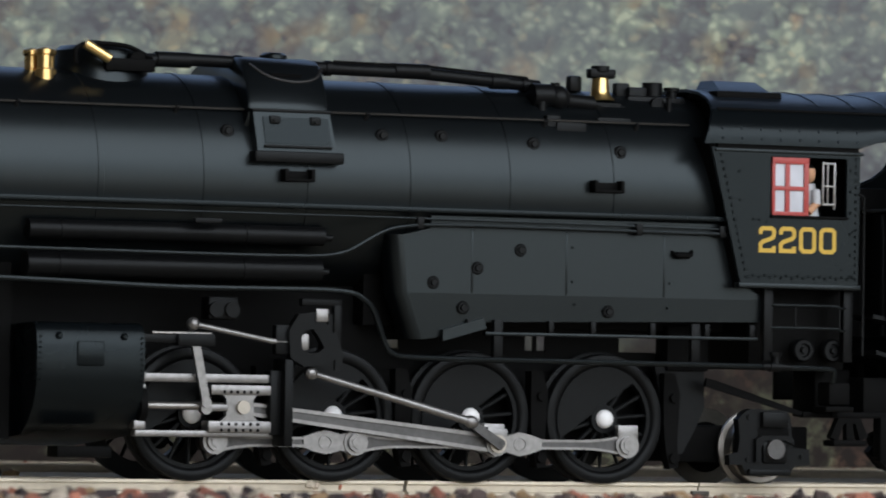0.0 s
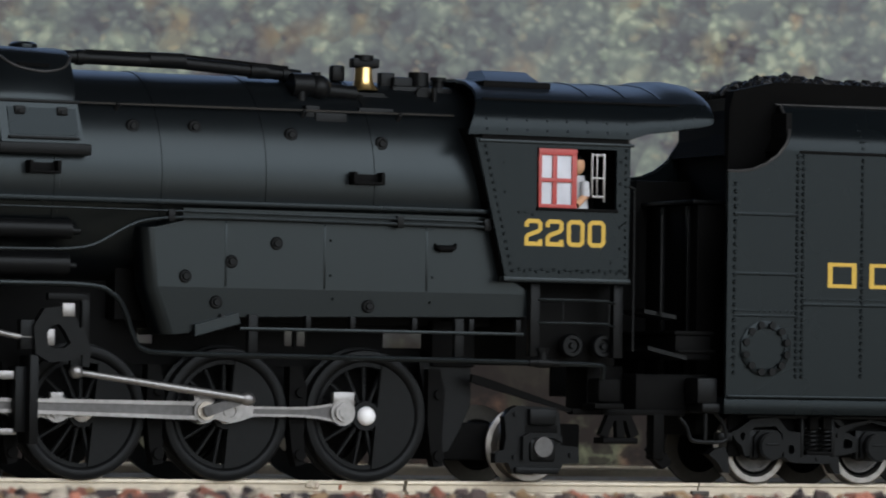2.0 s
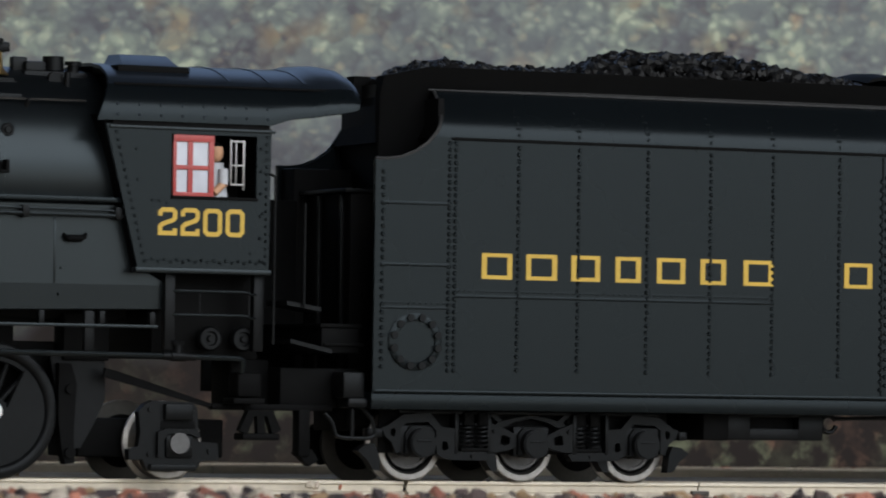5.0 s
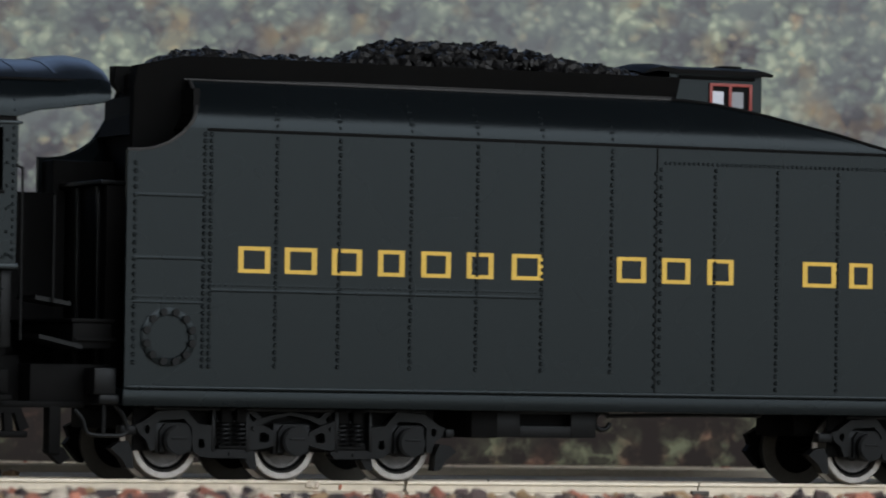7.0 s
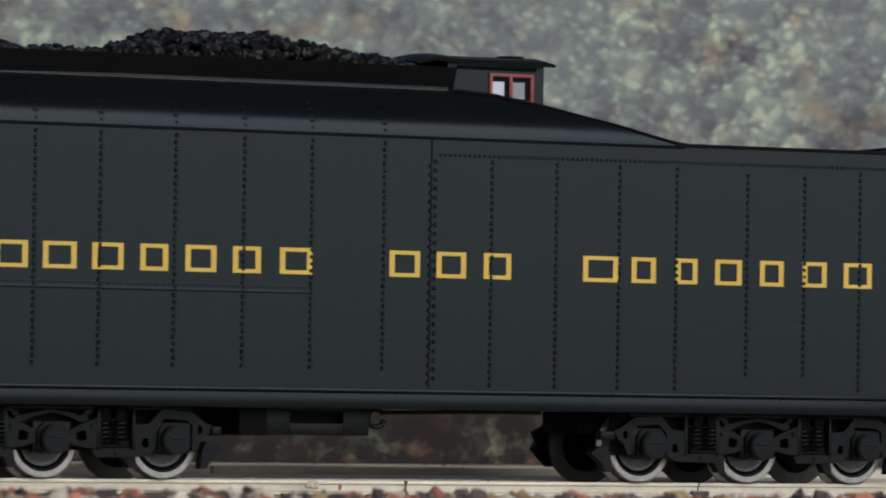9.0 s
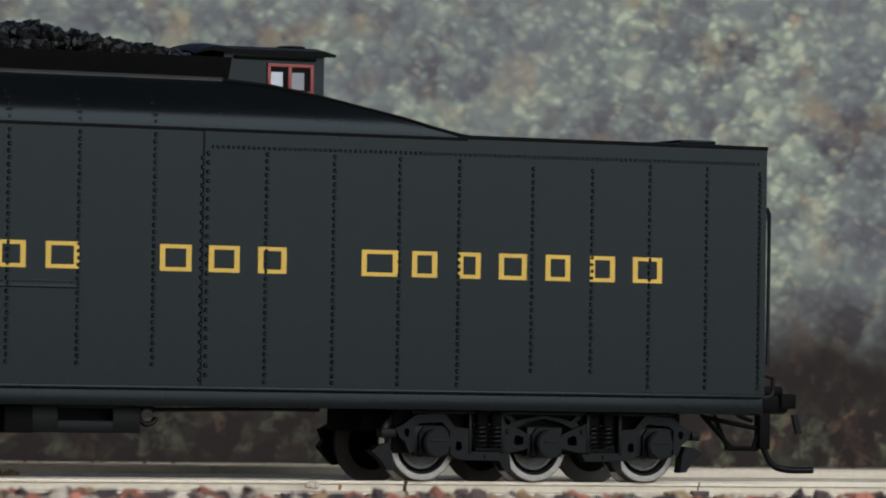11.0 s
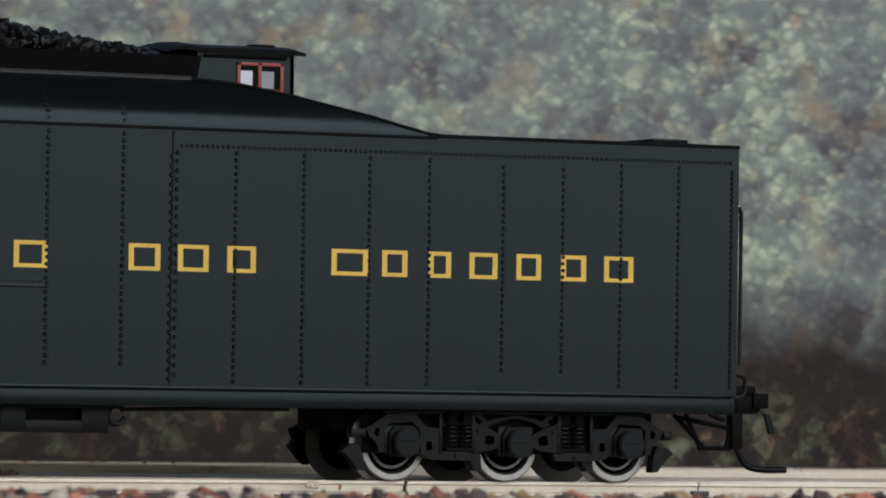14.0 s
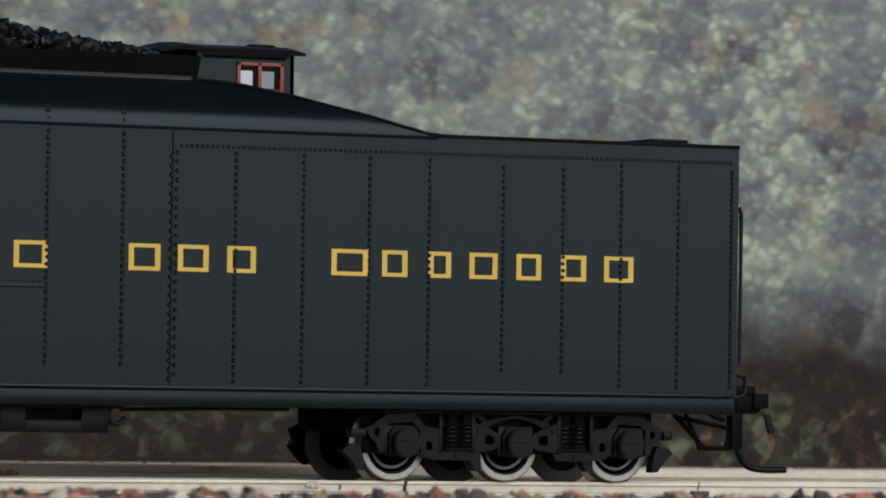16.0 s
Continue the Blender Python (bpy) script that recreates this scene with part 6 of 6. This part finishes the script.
def tender_underside(td):
    bm = B()
    box(bm, 138.4, 142.6, -14, 10, 5.9, 9.8, 0.2)
    box(bm, 142.6, 157.4, -11.6, -5, 6.1, 9.8, 0.1)
    eq = part("stoker_box", bm, DARK, td, "black equipment box under the tender")
    bm = B()
    for x0, x1, z0, z1 in ((142.7, 146.4, 6.0, 9.8), (154.6, 158.6, 6.0, 9.8), (146.4, 154.6, 6.0, 7.7), (146.4, 154.6, 9.4, 9.8)):
        box(bm, x0, x1, -13.4, -11.6, z0, z1, 0.08)
    part("box_front", bm, GEAR, eq, "black open front of the equipment box")
    bm = B()
    tube(bm, [(160.0 + 1.25 * math.cos(k), -12.6, 8.5 + 1.25 * math.sin(k)) for k in [0.5 + 5.6 * i / 18 for i in range(19)]], 0.38, 8)
    tube(bm, bend([(160.9, -12.6, 9.3), (166, -12.6, 9.4), (176, -12.6, 9.6), (186, -12.6, 9.6)], 0.3), 0.3, 8)
    part("blowdown_pipe", bm, GEAR, td, "thin black drain pipe with a curled end")
    # front steps
    bm = B()
    box(bm, 79.7, 83.0, -16.7, -12.5, 11.3, 15.0, 0.3)
    box(bm, 80.3, 83.5, -17.0, -12.5, 9.9, 11.4, 0.5)
    tube(bm, bend([(77.2, -15.8, 9.2), (78.4, -15.8, 8.0), (79.0, -15.8, 6.0), (80.2, -15.8, 5.7), (84.2, -15.8, 5.65), (85.2, -15.8, 6.2), (84.4, -15.8, 8.6), (83.0, -15.8, 10.0)], 0.35), 0.3, 8)
    tube(bm, [(81.5, -15.8, 10.0), (81.5, -15.8, 5.8)], 0.33, 8)
    part("tender_step", bm, GEAR, td, "black hanging tender footstep")
    part("drawbar", box(B(), 72.0, 84, -12, 4, 9.8, 15.5, 0.3), DARK, td)
    part("deck_curtain", box(B(), 69.5, 84, 10.6, 11.6, 12, 40, 0.2), DARK, td)
    bm = box(B(), 77.6, 83.4, -13.5, 12, 17.6, 21.2, 0.2)
    box(bm, 77.3, 83.8, -13.8, 12, 21.2, 21.8, 0.15)
    box(bm, 77.9, 84.0, -13.9, 12, 18.6, 19.1, 0.12)
    part("stoker_trough", bm, DARK, td, "black stoker trough between engine and tender")
    for pts in ([(71.0, 24.8), (76.2, 24.0), (76.2, 23.4), (71.0, 24.2)], [(71.6, 19.5), (78.0, 18.1), (78.0, 17.5), (71.6, 18.9)]):
        part("apron_plate", prism(B(), pts, -16.4, -9), GEAR, td)
    part("brake_post", prism(box(B(), 74.8, 76.6, -12.4, -10, 3.0, 10, 0.2), [(74.6, 3.6), (76.8, 1.6), (78.2, 2.5), (77.2, 4.0)], -11.8, -10), DARK, td)


def tender_rear(td):
    bm = B()
    tube(bm, [(255.0, -17.0, 40.0), (255.4, -17.0, 39.0), (255.4, -17.0, 17.0), (254.6, -17.0, 16.6)], 0.3, 8)
    part("rear_grab_rail", bm, GEAR, td)
    bm = B()
    tube(bm, [(254.6, -16.9, 40.4), (255.3, -16.9, 39.8), (255.3, -16.9, 38.0)], 0.24, 8)
    part("brass_hook", bm, BRASS, td, "small brass rail bracket")
    bm = B()
    box(bm, 254.3, 255.1, -16.6, 16.6, 9.6, 12.6, 0.2)
    tube(bm, bend([(254.6, -16.6, 15.6), (256.6, -16.6, 15.2), (256.6, -16.6, 12.6), (254.8, -16.6, 12.2)], 0.3), 0.3, 8)
    part("rear_beam", bm, GEAR, td)
    cp = empty("knuckle_coupler", parent=td)
    bm = B()
    box(bm, 257.0, 263.0, -2.2, 2.2, 9.8, 13.2, 0.4)
    box(bm, 262.6, 267.2, -2.6, 2.4, 9.8, 13.0, 0.8)
    box(bm, 262.0, 266.0, -2.8, 2.6, 12.6, 14.0, 0.4)
    box(bm, 265.4, 268.0, -3.2, -1.2, 10.6, 12.9, 0.3)
    part("coupler_head", bm, DARK, cp)
    bm = B()
    tube(bm, bend([(263.8, 0, 10.2), (263.9, 0, 5.2), (265.6, 0, 1.9), (269.0, 0, 1.4), (272.6, 0, 1.5)], 0.45, 5), 0.52, 10)
    part("trip_pin", bm, GEAR, cp, "curved wire trip pin")
    bm = B()
    prism(bm, [(266.4, 9.8), (267.2, 9.8), (268.0, 6.9), (267.2, 6.9)], -5.0, -4.2)
    part("uncoupling_lever", bm, GEAR, cp)
    bm = B()
    for a, c in (((250.0, -7, 9.6), (255.0, -7, 4.8)), ((252, -7, 9.6), (254.4, -7, 4.6)), ((260.4, -7, 9.6), (258.6, -7, 4.8)), ((256, -7, 9.6), (258.4, -7, 8.8)), ((254, -7, 4.7), (259.4, -7, 4.7)), ((250.4, -7, 9.2), (259.8, -7, 7.6))):
        tube(bm, [a, c], 0.36, 8)
    box(bm, 259.2, 261.0, -8, -6, 4.6, 10, 0.2)
    part("air_hose_rig", bm, DARK, td, "black brake rigging under the rear beam")


def tender():
    td = empty("coal_tender", "long charcoal coal tender with gold lettering", "tender")
    tender_shell(td)
    tender_seams(td)
    tender_rivets(td)
    company_lettering(td)
    coal(td)
    doghouse(td)
    tender_truck(td, 92.95)
    tender_truck(td, 203.3)
    tender_underside(td)
    tender_rear(td)
    return td


room()
layout()
track()
LOCO = locomotive()
TENDER = tender()
ballast()


def motions():
    """The train draws to the left and stops; wheels and rods follow its run."""
    run = {t: run_at(t) for t in TICKS}
    for thing in (LOCO, TENDER):
        walk(thing, [(t, pose(-run[t] * MM, 0, 0)) for t in TICKS])
    for w, x, z in moving["wheels"]:
        walk(w, [(t, pose(x * MM, 0, z * MM, 0, -(CRANK_START + CRANK_RATE * run[t]), 0)) for t in TICKS])
    for w, x, z, r in moving["small"]:
        walk(w, [(t, pose(x * MM, 0, z * MM, 0, -run[t] / r * 180 / math.pi, 0)) for t in TICKS])
    rows = {k: [] for k in ("rod", "main", "cross", "ecc", "crank", "link", "comb")}
    for t in TICKS:
        a = radians(CRANK_START + CRANK_RATE * run[t])
        px, pz = CRANK * math.cos(a), CRANK * math.sin(a)
        rows["rod"].append((t, pose(px * MM, 0, (AXLE_Z + pz) * MM)))
        mx, mz = AXLES[2] + px, AXLE_Z + pz
        cx = mx - math.sqrt(MAIN_LEN ** 2 - (mz - CROSS_Z) ** 2)
        rows["main"].append((t, pose(cx * MM, 0, CROSS_Z * MM, 0, -math.degrees(math.atan2(mz - CROSS_Z, mx - cx)), 0)))
        rows["cross"].append((t, pose(cx * MM, 0, CROSS_Z * MM)))
        # eccentric end on the return crank, and the link foot it drives
        e = a - radians(110)
        ex, ez = AXLES[2] + 2.4 * math.cos(e), AXLE_Z + 2.4 * math.sin(e)
        d = Vector((ex - LINK_PIVOT[0], ez - LINK_PIVOT[1]))
        n = d.length
        k = math.acos(max(-1, min(1, (5.0 ** 2 + n * n - ECC_LEN ** 2) / (2 * 5.0 * n))))
        g = math.atan2(d.y, d.x) - k
        fx, fz = LINK_PIVOT[0] + 5.0 * math.cos(g), LINK_PIVOT[1] + 5.0 * math.sin(g)
        rows["ecc"].append((t, pose(fx * MM, 0, fz * MM, 0, -math.degrees(math.atan2(ez - fz, ex - fx)), 0)))
        rows["crank"].append((t, pose(mx * MM, 0, mz * MM, 0, -math.degrees(math.atan2(ez - mz, ex - mx)), 0)))
        rows["link"].append((t, pose(LINK_PIVOT[0] * MM, 0, LINK_PIVOT[1] * MM, 0, -math.degrees(g + math.pi / 2), 0)))
        hx, hz = -36.6, 18.6
        rows["comb"].append((t, pose(hx * MM, 0, hz * MM, 0, -math.degrees(math.atan2(CROSS_Z - 0.2 - hz, cx - 5.6 - hx) + math.pi / 2), 0)))
    for key in ("rod", "main", "cross", "ecc", "comb"):
        walk(moving[key][0], rows[key])
    for kind, ob in moving["link"]:
        walk(ob, rows[kind])


motions()
